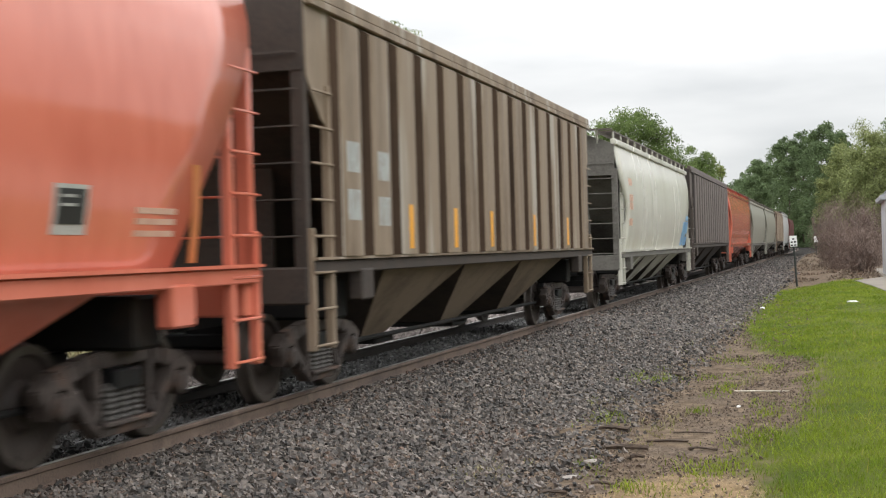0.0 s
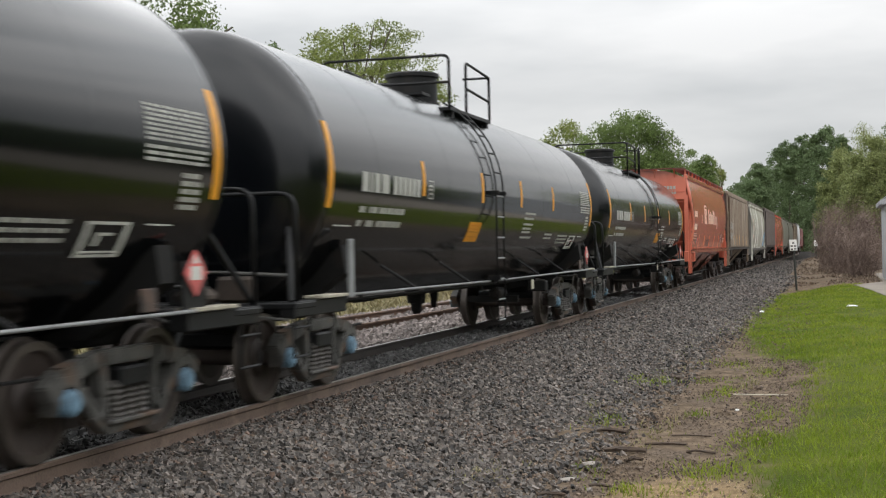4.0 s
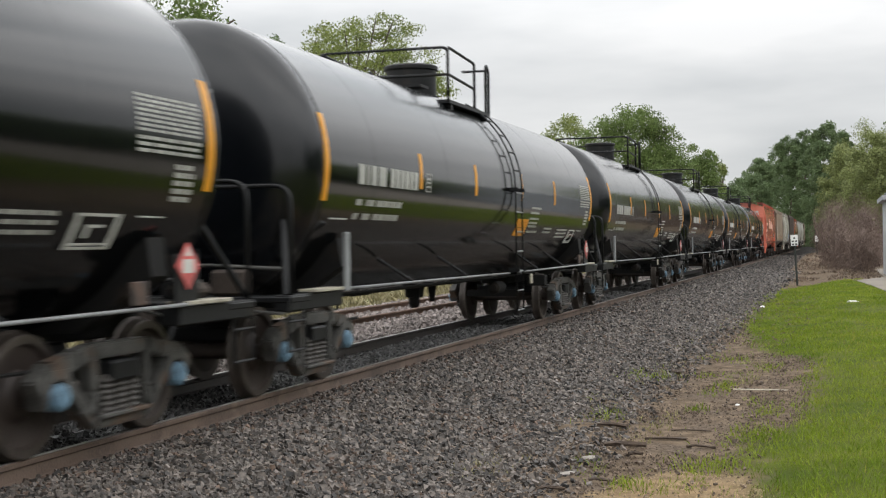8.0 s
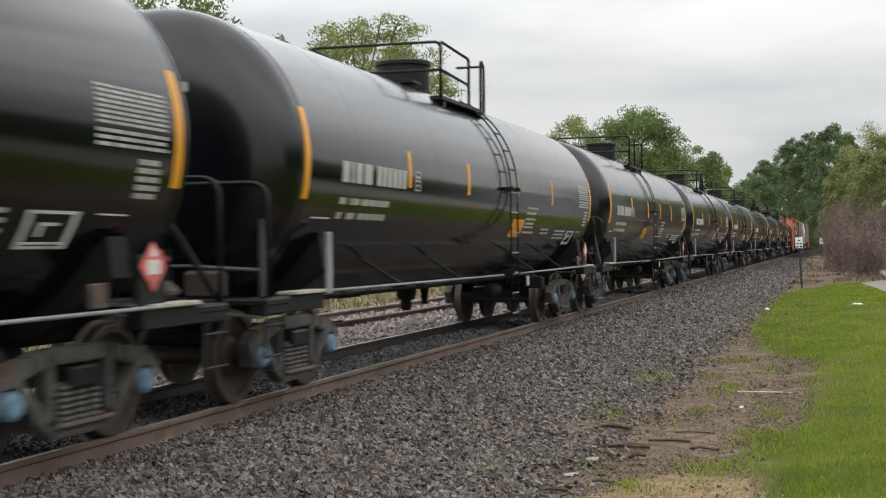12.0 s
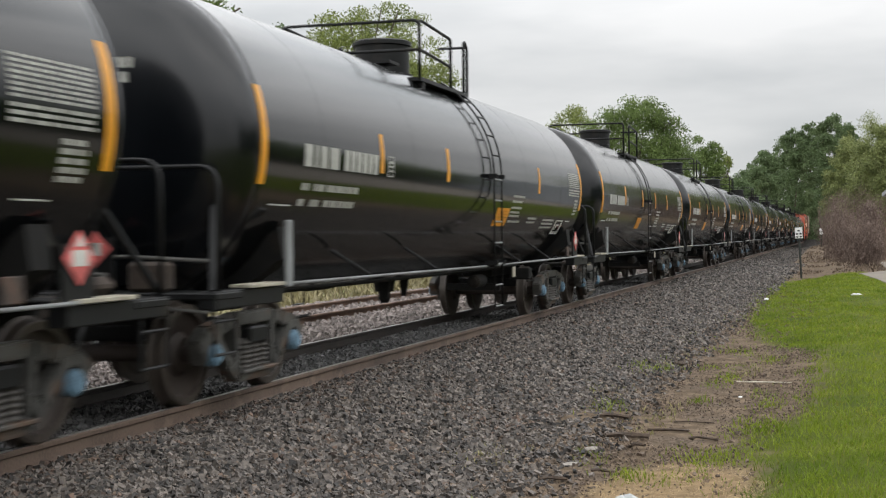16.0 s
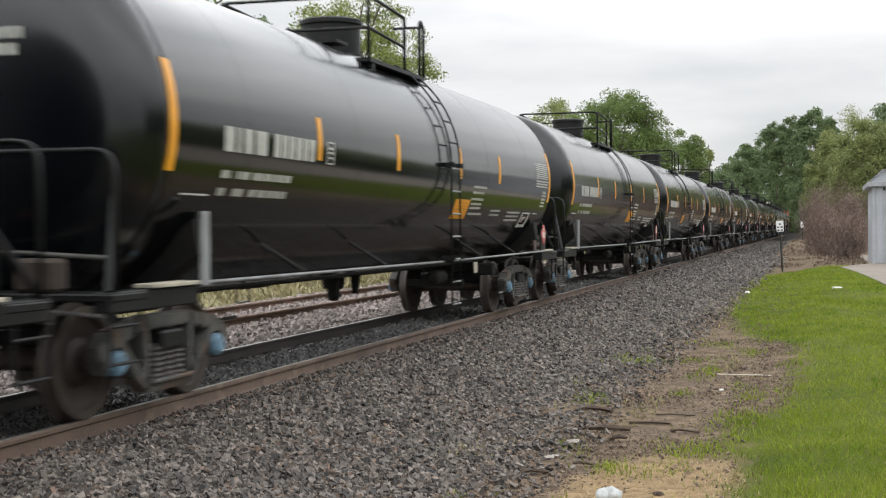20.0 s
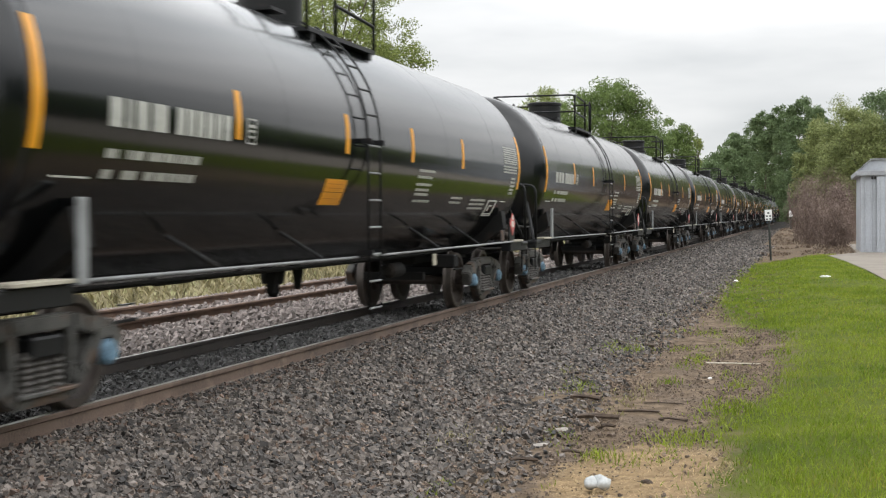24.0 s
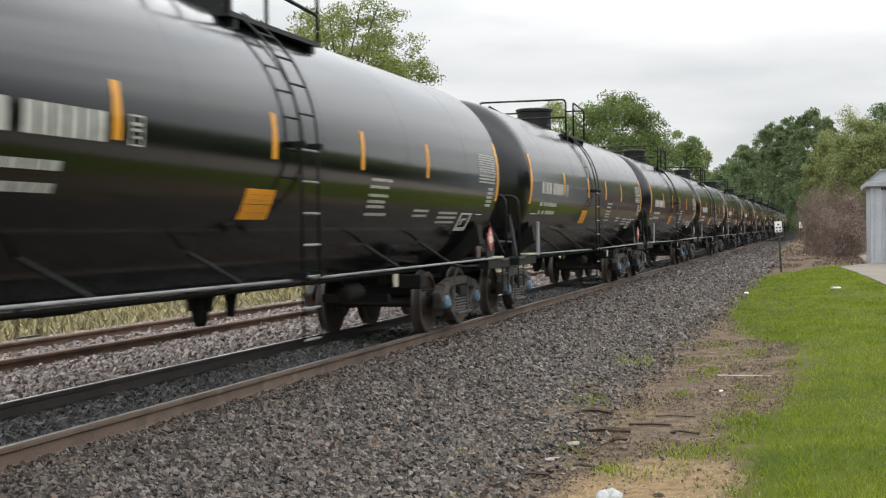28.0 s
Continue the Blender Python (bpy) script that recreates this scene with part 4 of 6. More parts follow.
def stepped(table, z):
    """The value at z between the rows of a table."""
    for (z0, a), (z1, b) in zip(table, table[1:]):
        if z <= z1:
            return a + (b - a) * max(0.0, z - z0) / (z1 - z0)
    return table[-1][1]


def build_hopper(name, label, length, paint, curved, trucks, top=3.95, low=1.42, ribs=0, end_label="", walk_posts=True, pockets=4, group="hopper cars of the train", recess=None, ends_paint=None, pocket_paint=None):
    car = empty(name, label, "hopper car", group)
    half = length / 2 - 0.45
    prof = side_profile(curved, top, low)
    # how far the sheets stand back from the body's ends, by height: trailing end, leading end
    if curved:
        back = (((low, 0.84), (1.95, 0.92), (2.25, 0.94), (2.55, 0.76), (2.85, 0.40), (3.2, 0.06), (top, 0.05)),
                ((low, 1.50), (1.98, 1.20), (2.4, 0.86), (2.9, 0.47), (3.3, 0.18), (3.6, 0.06), (top, 0.05)))
    else:
        back = (((low, 1.22), (2.45, 1.18), (2.8, 0.50), (3.25, 0.06), (top, 0.04)),) * 2
    levels = [low + (top - low) * i / 13 for i in range(14)]
    # side sheets, each a curved wall of some thickness
    for s in (-1, 1):
        bm = bmesh.new()
        n = 24
        rows = []
        for z in levels:
            x = side_x(z, curved, top, low)
            y0, y1 = -half + stepped(back[0], z), half - stepped(back[1], z)
            rows.append([(bm.verts.new((s * x, y0 + (y1 - y0) * i / n, z)), bm.verts.new((s * (x - 0.05), y0 + (y1 - y0) * i / n, z))) for i in range(n + 1)])
        for a, b in zip(rows, rows[1:]):
            for i in range(n):
                bm.faces.new((a[i][0], a[i + 1][0], b[i + 1][0], b[i][0]))
                bm.faces.new((a[i][1], a[i + 1][1], b[i + 1][1], b[i][1]))
            for i in (0, n):
                bm.faces.new((a[i][0], b[i][0], b[i][1], a[i][1]))
        bmesh.ops.recalc_face_normals(bm, faces=bm.faces[:])
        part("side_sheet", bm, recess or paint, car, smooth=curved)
        part("side_sill", box(min(s * 1.40, s * 1.56), max(s * 1.40, s * 1.56), -half + 0.05, half - 0.05, low - 0.155, low - 0.02, 0.012), ends_paint or paint, car)
        part("sill_lip", box(min(s * 1.50, s * 1.60), max(s * 1.50, s * 1.60), -half + 0.06, half - 0.06, low - 0.016, low + 0.012), paint, car)
        part("top_chord", box(min(s * (prof[-1][0] - 0.06), s * (prof[-1][0] + 0.07)), max(s * (prof[-1][0] - 0.06), s * (prof[-1][0] + 0.07)), -half, half, top - 0.02, top + 0.12, 0.02), paint, car)
        pitch = (2 * half - 2.1) / max(1, ribs - 1)
        for i in range(ribs):
            y = -half + 1.05 + pitch * i
            w = pitch * 0.385
            bm = prism([(y - w, 1.49), (y - w * 0.86, 1.60), (y - w * 0.6, 1.625), (y + w * 0.6, 1.625), (y + w * 0.86, 1.60), (y + w, 1.49)], "z", low + 0.015, top - 0.10)
            for v in bm.verts:
                if v.co.z > low + 1 and v.co.y > 1.57:
                    v.co.z -= 0.07
            for v in bm.verts:
                v.co = Vector((v.co.y * s, v.co.x, v.co.z))
            bmesh.ops.recalc_face_normals(bm, faces=bm.faces[:])
            # rib flanks take the recess colour, which has the grooves' shade painted in
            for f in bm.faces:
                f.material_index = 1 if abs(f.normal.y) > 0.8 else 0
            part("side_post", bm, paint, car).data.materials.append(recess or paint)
        if ribs:
            # plain plates at both ends of the ribbed stretch, and the flat band over the ribs
            for e in (-1, 1):
                edge = e * (half - 1.05 - pitch * 0.47)
                outline = [(edge, low + 0.01), (edge, top - 0.02)]
                for z in reversed(levels):
                    outline.append((e * (half - stepped(back[0], z) - 0.004), min(top - 0.02, max(low + 0.01, z))))
                inner = [p for p in outline[2:] if (p[0] - edge) * e > 0.02]
                if len(inner) > 2:
                    low_cut = min(p[1] for p in inner)
                    bm = prism([(edge, low_cut), (edge, top - 0.02)] + inner, "x", min(s * 1.502, s * 1.512), max(s * 1.502, s * 1.512))
                    part("end_plate", bm, paint, car)
            part("top_band", box(min(s * 1.502, s * 1.572), max(s * 1.502, s * 1.572), -half + 0.06, half - 0.06, top - 0.098, top - 0.022, 0.006), paint, car)
    wide = prof[-1][0] + 0.02
    part("roof", prism([(-wide, top), (wide, top), (0.75, top + 0.26), (0, top + 0.35), (-0.75, top + 0.26)], "y", -half + 0.02, half - 0.02), paint, car)
    for i in range(5):
        y = -half + 1.7 + (2 * half - 3.4) * i / 4
        part("hatch", box(-0.30, 0.30, y - 0.8, y + 0.8, top + 0.30, top + 0.41, 0.03), paint, car)
    for s in (-1, 1):
        if walk_posts:
            part("running_board", box(min(s * 0.98, s * 1.42), max(s * 0.98, s * 1.42), -half + 0.1, half - 0.1, top + 0.295, top + 0.325), M_MAROON if paint is M_POTASH else M_DARKHOP, car, "roof running board")
            n = 14
            post = None
            for i in range(n):
                y = -half + 0.2 + (2 * half - 0.4) * i / (n - 1)
                if post is None:
                    post = part("board_bracket", box(-0.02, 0.02, -0.03, 0.03, top + 0.10, top + 0.295), paint, car)
                    post.location = (s * 1.40, y, 0)
                else:
                    again(post, car, pose(s * 1.40, y, 0))
        # the board goes round both ends on small brackets
        for e in (-1, 1):
            if walk_posts:
                part("end_board", box(min(s * 0.02, s * 1.42), max(s * 0.02, s * 1.42), min(e * half, e * (half + 0.28)), max(e * half, e * (half + 0.28)), top + 0.326, top + 0.352), M_MAROON if paint is M_POTASH else M_DARKHOP, car, "roof running board")
                for x in (0.35, 1.05):
                    part("board_bracket", prism([(e * (half - 0.01), top + 0.02), (e * (half - 0.01), top + 0.322), (e * (half + 0.24), top + 0.322)], "x", s * x - 0.02, s * x + 0.02), paint, car)
    # ends: top panel, slope sheet, corner posts with ladders
    # the brown hoppers' ends_paint holds the open bay's shade in its colour
    for s in (-1, 1):
        ends = lambda a, b: (min(s * a, s * b), max(s * a, s * b))
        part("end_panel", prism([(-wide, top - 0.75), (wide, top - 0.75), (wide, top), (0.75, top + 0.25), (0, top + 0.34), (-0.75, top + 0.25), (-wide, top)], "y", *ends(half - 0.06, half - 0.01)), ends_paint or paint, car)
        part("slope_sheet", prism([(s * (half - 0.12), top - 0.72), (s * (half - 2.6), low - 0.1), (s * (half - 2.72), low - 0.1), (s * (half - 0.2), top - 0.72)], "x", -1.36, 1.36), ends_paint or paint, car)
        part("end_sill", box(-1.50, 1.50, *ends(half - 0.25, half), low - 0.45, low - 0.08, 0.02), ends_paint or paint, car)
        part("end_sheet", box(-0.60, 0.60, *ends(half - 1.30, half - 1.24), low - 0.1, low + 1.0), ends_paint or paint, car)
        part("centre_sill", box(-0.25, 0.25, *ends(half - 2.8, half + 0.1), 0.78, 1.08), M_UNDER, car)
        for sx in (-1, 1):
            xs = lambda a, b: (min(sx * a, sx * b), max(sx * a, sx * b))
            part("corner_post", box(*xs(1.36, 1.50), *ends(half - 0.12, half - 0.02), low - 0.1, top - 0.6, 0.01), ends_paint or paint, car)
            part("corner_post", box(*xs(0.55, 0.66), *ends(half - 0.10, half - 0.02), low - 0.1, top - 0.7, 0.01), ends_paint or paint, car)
            part("side_upright", box(*xs(1.46, 1.55), *ends(half - 0.62, half - 0.54), 0.55, low + 1.75, 0.01), paint, car)
            part("side_upright", box(*xs(1.46, 1.55), *ends(half - 0.12, half - 0.04), 0.55, low + 0.3, 0.01), paint, car)
            rung = None
            for i in range(9):
                z = 0.60 + 0.36 * i
                if z < low + 1.75:
                    rr = rod((sx * 1.56, s * (half - 0.60), z), (sx * 1.56, s * (half - 0.06), z), 0.014, 6)
                    part("rung", rr, paint, car)
                if z > low - 0.1:
                    part("rung", rod((sx * 0.60, s * (half + 0.02), z), (sx * 1.44, s * (half + 0.02), z), 0.011, 6), ends_paint or paint, car)
            part("jack_pad", box(*xs(1.42, 1.58), *ends(half - 1.72, half - 1.34), low - 0.46, low - 0.12, 0.02), ends_paint or paint, car)
        bm = box(-0.09, 0.09, *ends(half, length / 2), 0.80, 0.98, 0.02)
        box(-0.16, 0.16, *ends(length / 2 - 0.14, length / 2 + 0.06), 0.74, 1.02, 0.03, bm)
        part("coupler", bm, M_RUSTSTEEL, car, "rusty knuckle coupler")
        add_truck(car, s * trucks, M_RUSTSTEEL, M_RUSTSTEEL, "hopper")
        part("bolster_plate", box(-1.30, 1.30, s * trucks - 0.2, s * trucks + 0.2, 0.80, low - 0.2, 0.03), M_UNDER, car)
    # discharge pockets
    span = 2 * (half - 2.5)
    w = span / pockets
    for i in range(pockets):
        y = -span / 2 + w * (i + 0.5)
        bm = bmesh.new()
        top_ring = [(-1.42, y - w / 2 + 0.02, low - 0.15), (1.42, y - w / 2 + 0.02, low - 0.15), (1.42, y + w / 2 - 0.02, low - 0.15), (-1.42, y + w / 2 - 0.02, low - 0.15)]
        low_ring = [(-0.62, y - 0.42, 0.42), (0.62, y - 0.42, 0.42), (0.62, y + 0.42, 0.42), (-0.62, y + 0.42, 0.42)]
        a, b = [bm.verts.new(p) for p in top_ring], [bm.verts.new(p) for p in low_ring]
        for k in range(4):
            bm.faces.new((a[k], a[(k + 1) % 4], b[(k + 1) % 4], b[k]))
        bm.faces.new(a)
        bm.faces.new(b)
        bmesh.ops.recalc_face_normals(bm, faces=bm.faces[:])
        part("hopper_pocket", bm, pocket_paint or recess or paint, car)
        # thin dark sheets added over both slopes stand in for the shade between pockets
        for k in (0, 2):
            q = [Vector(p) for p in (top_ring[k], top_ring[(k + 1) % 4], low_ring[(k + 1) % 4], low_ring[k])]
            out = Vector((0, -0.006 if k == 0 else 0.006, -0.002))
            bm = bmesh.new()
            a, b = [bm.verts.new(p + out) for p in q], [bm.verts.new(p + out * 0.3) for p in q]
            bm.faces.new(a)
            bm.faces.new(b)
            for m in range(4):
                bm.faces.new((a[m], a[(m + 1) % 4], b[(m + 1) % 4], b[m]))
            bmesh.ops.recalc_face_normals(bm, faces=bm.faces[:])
            part("slope_lining", bm, M_GRIME_SHADE, car, "pocket slope painted dark for its shade")
        part("outlet_gate", box(-0.80, 0.80, y - 0.38, y + 0.38, 0.34, 0.42, 0.02), M_UNDER, car)
    part("centre_beam", box(-0.30, 0.30, -half + 2.7, half - 2.7, 0.80, 1.15), M_UNDER, car)
    part("outlet_shaft", rod((0.85, -span / 2, 0.45), (0.85, span / 2, 0.45), 0.03, 8), M_UNDER, car)
    return car


def side_x(z, curved, top, low):
    prof = side_profile(curved, top, low)
    for (x0, z0), (x1, z1) in zip(prof, prof[1:]):
        if z0 <= z <= z1:
            return x0 + (x1 - x0) * (z - z0) / (z1 - z0)
    return prof[-1][0]


def patch(car, name, mat, y0, y1, z0, z1, label="", slant=0.0, curved=True, top=3.95, low=1.42, lift=0.004):
    """A thin painted patch that follows the curved side."""
    n = max(1, int((z1 - z0) / 0.12))
    bm = bmesh.new()
    rows = []
    for i in range(n + 1):
        z = z0 + (z1 - z0) * i / n
        x, d = side_x(z, curved, top, low), slant * i / n
        rows.append([bm.verts.new((x + e, y + d, z)) for e in (lift, -0.01) for y in (y0, y1)])
    for a, b in zip(rows, rows[1:]):
        for i, j in ((0, 1), (1, 3), (3, 2), (2, 0)):
            bm.faces.new((a[i], a[j], b[j], b[i]))
    for q in (rows[0], rows[-1]):
        bm.faces.new((q[0], q[1], q[3], q[2]))
    bmesh.ops.recalc_face_normals(bm, faces=bm.faces[:])
    return part(name, bm, mat, car, label)


def letter_bars(car, mat, y0, y1, z0, z1, count, gap=0.2, **kw):
    step = (y1 - y0) / count
    for i in range(count):
        patch(car, "character_mark", mat, y0 + i * step, y0 + (i + 1 - gap) * step, z0, z1, **kw)


# ---------- the train, front to rear, by its place when travel() is nought ----------
TRAIN = []         # (thing, distance of its centre ahead of the first tank car)
kinds = {k: build_tank_car(k) for k in ("plain", "front_panel", "late_stripe", "rear_ladder")}
used = set()
ORDER = {0: "front_panel", 1: "rear_ladder", 2: "front_panel", 3: "front_panel", 4: "front_panel", 6: "rear_ladder", 7: "front_panel",
         8: "rear_ladder", 9: "rear_ladder", 11: "rear_ladder", 12: "front_panel", 13: "late_stripe", 16: "rear_ladder",
         17: "rear_ladder", 18: "rear_ladder", 19: "rear_ladder"}
for i in range(22):
    k = ORDER.get(i, "plain")
    if k in used:
        base = kinds[k]
        car = copy_thing(base, pose(0, 0, 0))
        for o in car.children:
            if o.name.startswith("truck"):
                TRUCKS.append([w for w in o.children if w.name.startswith("wheelset")])
    else:
        used.add(k)
        car = kinds[k]
    TRAIN.append((car, -i * SPACING))

potash = build_hopper("covered_hopper", "faded red covered hopper with pale emblem and lettering", 17.55, M_POTASH, True, 6.72, pockets=3)
brown = build_hopper("ribbed_hopper", "weathered grey-brown ribbed hopper with rust streaks", 16.5, M_BROWNHOP, False, 6.4, top=4.06, low=1.46, ribs=15, walk_posts=False, pockets=3, recess=M_BROWNRECESS, ends_paint=M_GRIME_SHADE, pocket_paint=M_POCKET)
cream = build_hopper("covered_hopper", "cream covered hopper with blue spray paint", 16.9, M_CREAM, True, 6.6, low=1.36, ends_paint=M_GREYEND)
dark = build_hopper("ribbed_hopper", "dark brown ribbed hopper", 18.1, M_DARKHOP, False, 6.9, top=4.2, low=1.5, ribs=17, walk_posts=False, pockets=3, recess=M_DARKRECESS, ends_paint=M_GRIME_SHADE)
red = build_hopper("covered_hopper", "faded red covered hopper behind a ribbed one", 18.1, M_POTASH, True, 7.0)
beige = build_hopper("covered_hopper", "dusty beige covered hopper", 18.1, M_BEIGE, True, 7.0, ends_paint=M_GREYEND)
tan = build_hopper("ribbed_hopper", "weathered tan ribbed hopper", 17.75, M_BROWNHOP, False, 6.9, top=4.1, low=1.5, ribs=15, walk_posts=False, pockets=3, recess=M_BROWNRECESS, ends_paint=M_GRIME_SHADE, pocket_paint=M_POCKET)
white = build_hopper("covered_hopper", "white covered hopper far along the train", 18.1, M_WHITECAR, True, 7.0, top=4.2)
maroon = build_hopper("ribbed_hopper", "dull red ribbed hopper far along the train", 18.1, M_MAROON, False, 7.0, ribs=15, walk_posts=False)

# emblem and lettering of the red hopper, as plain shapes
for k, (y0, y1, z1) in enumerate(((-2.86, -2.02, 3.10), (-2.66, -2.14, 2.96), (-2.46, -2.26, 2.82))):
    arc = [(y0 + 0.14, 2.40), (y0 + 0.02, z1 - 0.16), (y0 + 0.08, z1 - 0.04), (y0 + 0.18, z1), (y1 - 0.10, z1), (y1, z1 - 0.06), (y1, z1 - 0.20 + 0.04 * k), (y1 - 0.12, z1 - 0.30 + 0.06 * k)]
    for (ya, za), (yb, zb) in zip(arc, arc[1:]):
        if abs(zb - za) > abs(yb - ya):
            lo, hi = sorted(((za, ya), (zb, yb)))
            patch(potash, "emblem_stroke", M_CREAMPRINT, lo[1] - 0.05, lo[1] + 0.05, lo[0] - 0.01, hi[0] + 0.01, "pale painted emblem stroke", hi[1] - lo[1])
        else:
            patch(potash, "emblem_stroke", M_CREAMPRINT, min(ya, yb) - 0.03, max(ya, yb) + 0.03, min(za, zb) - 0.025, max(za, zb) + 0.025, "pale painted emblem stroke")
for y, z0, z1, s in ((-2.34, 2.40, 2.62, -0.10), (-2.14, 2.40, 2.66, -0.14)):
    patch(potash, "emblem_stroke", M_CREAMPRINT, y + 0.14, y + 0.26, z0, z1, "pale painted emblem stroke", s)
for i, (z0, z1) in enumerate(((2.42, 3.00), (2.42, 2.82), (2.42, 2.93), (2.42, 2.82), (2.42, 2.82), (2.42, 3.00), (2.40, 2.96), (2.40, 2.78), (2.40, 2.78), (2.24, 2.78))):
    y = -1.14 + 0.425 * i
    patch(potash, "character_mark", M_CREAMPRINT if i < 6 else M_PRINT_DIM, y, y + 0.26, z0, z1)
letter_bars(potash, M_CREAMPRINT, -6.62, -5.60, 2.60, 2.82, 4)
letter_bars(potash, M_CREAMPRINT, -6.66, -5.70, 2.12, 2.34, 5)
for z in (1.96, 1.88, 1.78):
    patch(potash, "stencil_line", M_PRINT_DIM, -6.70, -5.65, z, z + 0.04, "faded small stencilling")
for z in (2.66, 2.58, 2.50, 2.42):
    patch(potash, "stencil_line", M_PRINT_DIM, -3.92, -3.74, z, z + 0.04, "faded small stencilling")
for y in (-4.60, -2.42, -0.20, 2.04, 4.28):
    patch(potash, "reflector", M_RUST_ORANGE, y - 0.05, y + 0.05, 1.50, 1.95, "faded orange reflector strip", 0.04)
for y in (-7.15, 7.30):
    patch(potash, "reflector", M_RUST_ORANGE, y - 0.06, y + 0.06, 1.46, 2.24, "faded orange reflector strip", 0.10 if y < 0 else -0.10)
for y, m in ((-5.62, M_TEAL), (-5.20, M_RED)):
    patch(potash, "data_plate", m, y - 0.11, y + 0.11, 1.62, 1.82, "small painted data plate")
patch(potash, "data_plate", M_PRINT_BIG, 5.22, 5.64, 1.68, 2.02, "black data plate with a white border")
patch(potash, "plate_face", M_INK, 5.26, 5.60, 1.75, 1.99, lift=0.009)
for z in (1.93, 1.87):
    patch(potash, "plate_line", M_PRINT, 5.29, 5.47, z, z + 0.02, lift=0.013)
for z in (1.84, 1.76, 1.67):
    patch(potash, "stencil_line", M_PRINT_DIM, 6.30, 6.90, z, z + 0.045, "faded small stencilling")
for z in (1.72, 1.62, 1.53):
    patch(potash, "stencil_line", M_GRIME_SHADE, -1.60, -0.45, z, z + 0.05, "dark stencilled line")
for o in potash.children:
    if o.name.split(".")[0] in ("emblem_stroke", "character_mark", "stencil_line", "reflector", "data_plate", "plate_face", "plate_line"):
        o.location.y = -0.125
for i in range(4):
    part("character_mark", box(0.66 + 0.11 * i, 0.74 + 0.11 * i, -8.330, -8.324, 3.56, 3.68), M_PRINT_BIG, potash)
for i in range(5):
    part("character_mark", box(0.66 + 0.09 * i, 0.725 + 0.09 * i, -8.330, -8.324, 3.39, 3.51), M_PRINT_BIG, potash)
rib_at = [-6.75 + 13.5 * i / 14 for i in range(15)]
for i in (2, 4, 6, 9, 12):
    part("reflector", box(1.623, 1.627, rib_at[i] - 0.08, rib_at[i] + 0.08, 1.54, 2.06), M_YELLOW, brown, "worn yellow reflector strip")
for i, z in ((0, 2.35), (1, 2.30), (0, 1.85), (1, 1.8)):
    for k in range(3):
        part("lettering_bar", box(1.623, 1.626, rib_at[i] - 0.18 + 0.13 * k, rib_at[i] - 0.09 + 0.13 * k, z, z + 0.32), M_FADED, brown, "faded blue-white lettering block")
for y0, y1, z0, z1, s in ((5.2, 5.75, 1.45, 1.95, 0.3), (6.0, 6.9, 1.45, 1.75, 0.2), (5.5, 6.9, 1.85, 2.25, 0.25), (6.3, 7.1, 2.3, 2.45, 0.1), (5.9, 6.3, 1.5, 2.2, 0.3)):
    patch(cream, "spray_paint", M_GRAFFITI, y0, y1, z0, z1, "blue spray-painted graffiti shape", s, low=1.36)
for z in (3.0, 2.6, 2.4, 2.0):
    letter_bars(cream, M_PRINT_DIM, -6.6, -6.0, z, z + 0.18, 4, low=1.36)
beige_two = copy_thing(beige, pose(0, 0, 0))
for o in beige_two.children:
    if o.name.startswith("truck"):
        TRUCKS.append([w for w in o.children if w.name.startswith("wheelset")])
TRAIN += [(potash, 17.955), (brown, 35.25), (cream, 55.0), (dark, 72.4), (red, 90.6), (beige, 109.0), (beige_two, 127.5), (tan, 145.6), (white, 163.8), (maroon, 182.2)]

# ---------- trees ----------


def scattered(count, half, clumps, fill, seed, low=-1.0, flat=0.75):
    """Leaves in rounded clumps on an uneven crown: their places and the way each faces. half: the crown's half width and
    half height; fill: a clump's share of the half width; flat: its height against its width."""
    r = np.random.default_rng(seed)
    d = r.normal(size=(clumps * 3, 3))
    d /= np.linalg.norm(d, axis=1, keepdims=True)
    d = d[d[:, 2] > low][:clumps]
    wave = np.array([noise.noise(Vector(u) * 1.6 + Vector((seed * 7.3, 0, 0))) for u in d])
    reach = (1 - fill * 0.85) * (r.uniform(0.35, 1.0, len(d)) ** 0.45) * (1 + 0.14 * wave)
    box_size = np.array([half[0], half[0], half[1]])
    centre = d * reach[:, None] * box_size
    radius = fill * r.uniform(0.6, 1.15, len(d))
    k = r.choice(len(d), count, p=radius ** 2 / (radius ** 2).sum())
    u = r.normal(size=(count, 3)) + (0, 0, 0.35)
    u /= np.linalg.norm(u, axis=1, keepdims=True)
    deep = r.random(count) ** 0.45 * (1 + 0.22 * np.sin(u[:, 0] * 7 + k) * np.sin(u[:, 1] * 6 + 2 * k))
    size = (radius[k] * deep)[:, None] * np.array([half[0], half[0], min(half) * flat])
    place = centre[k] + u * size
    place[:, :2] *= half[0] / np.percentile(np.hypot(place[:, 0], place[:, 1]), 98)
    place[:, 2] *= half[1] / np.percentile(np.abs(place[:, 2]), 98.5)
    return place, u + r.normal(size=(count, 3)) * 0.8


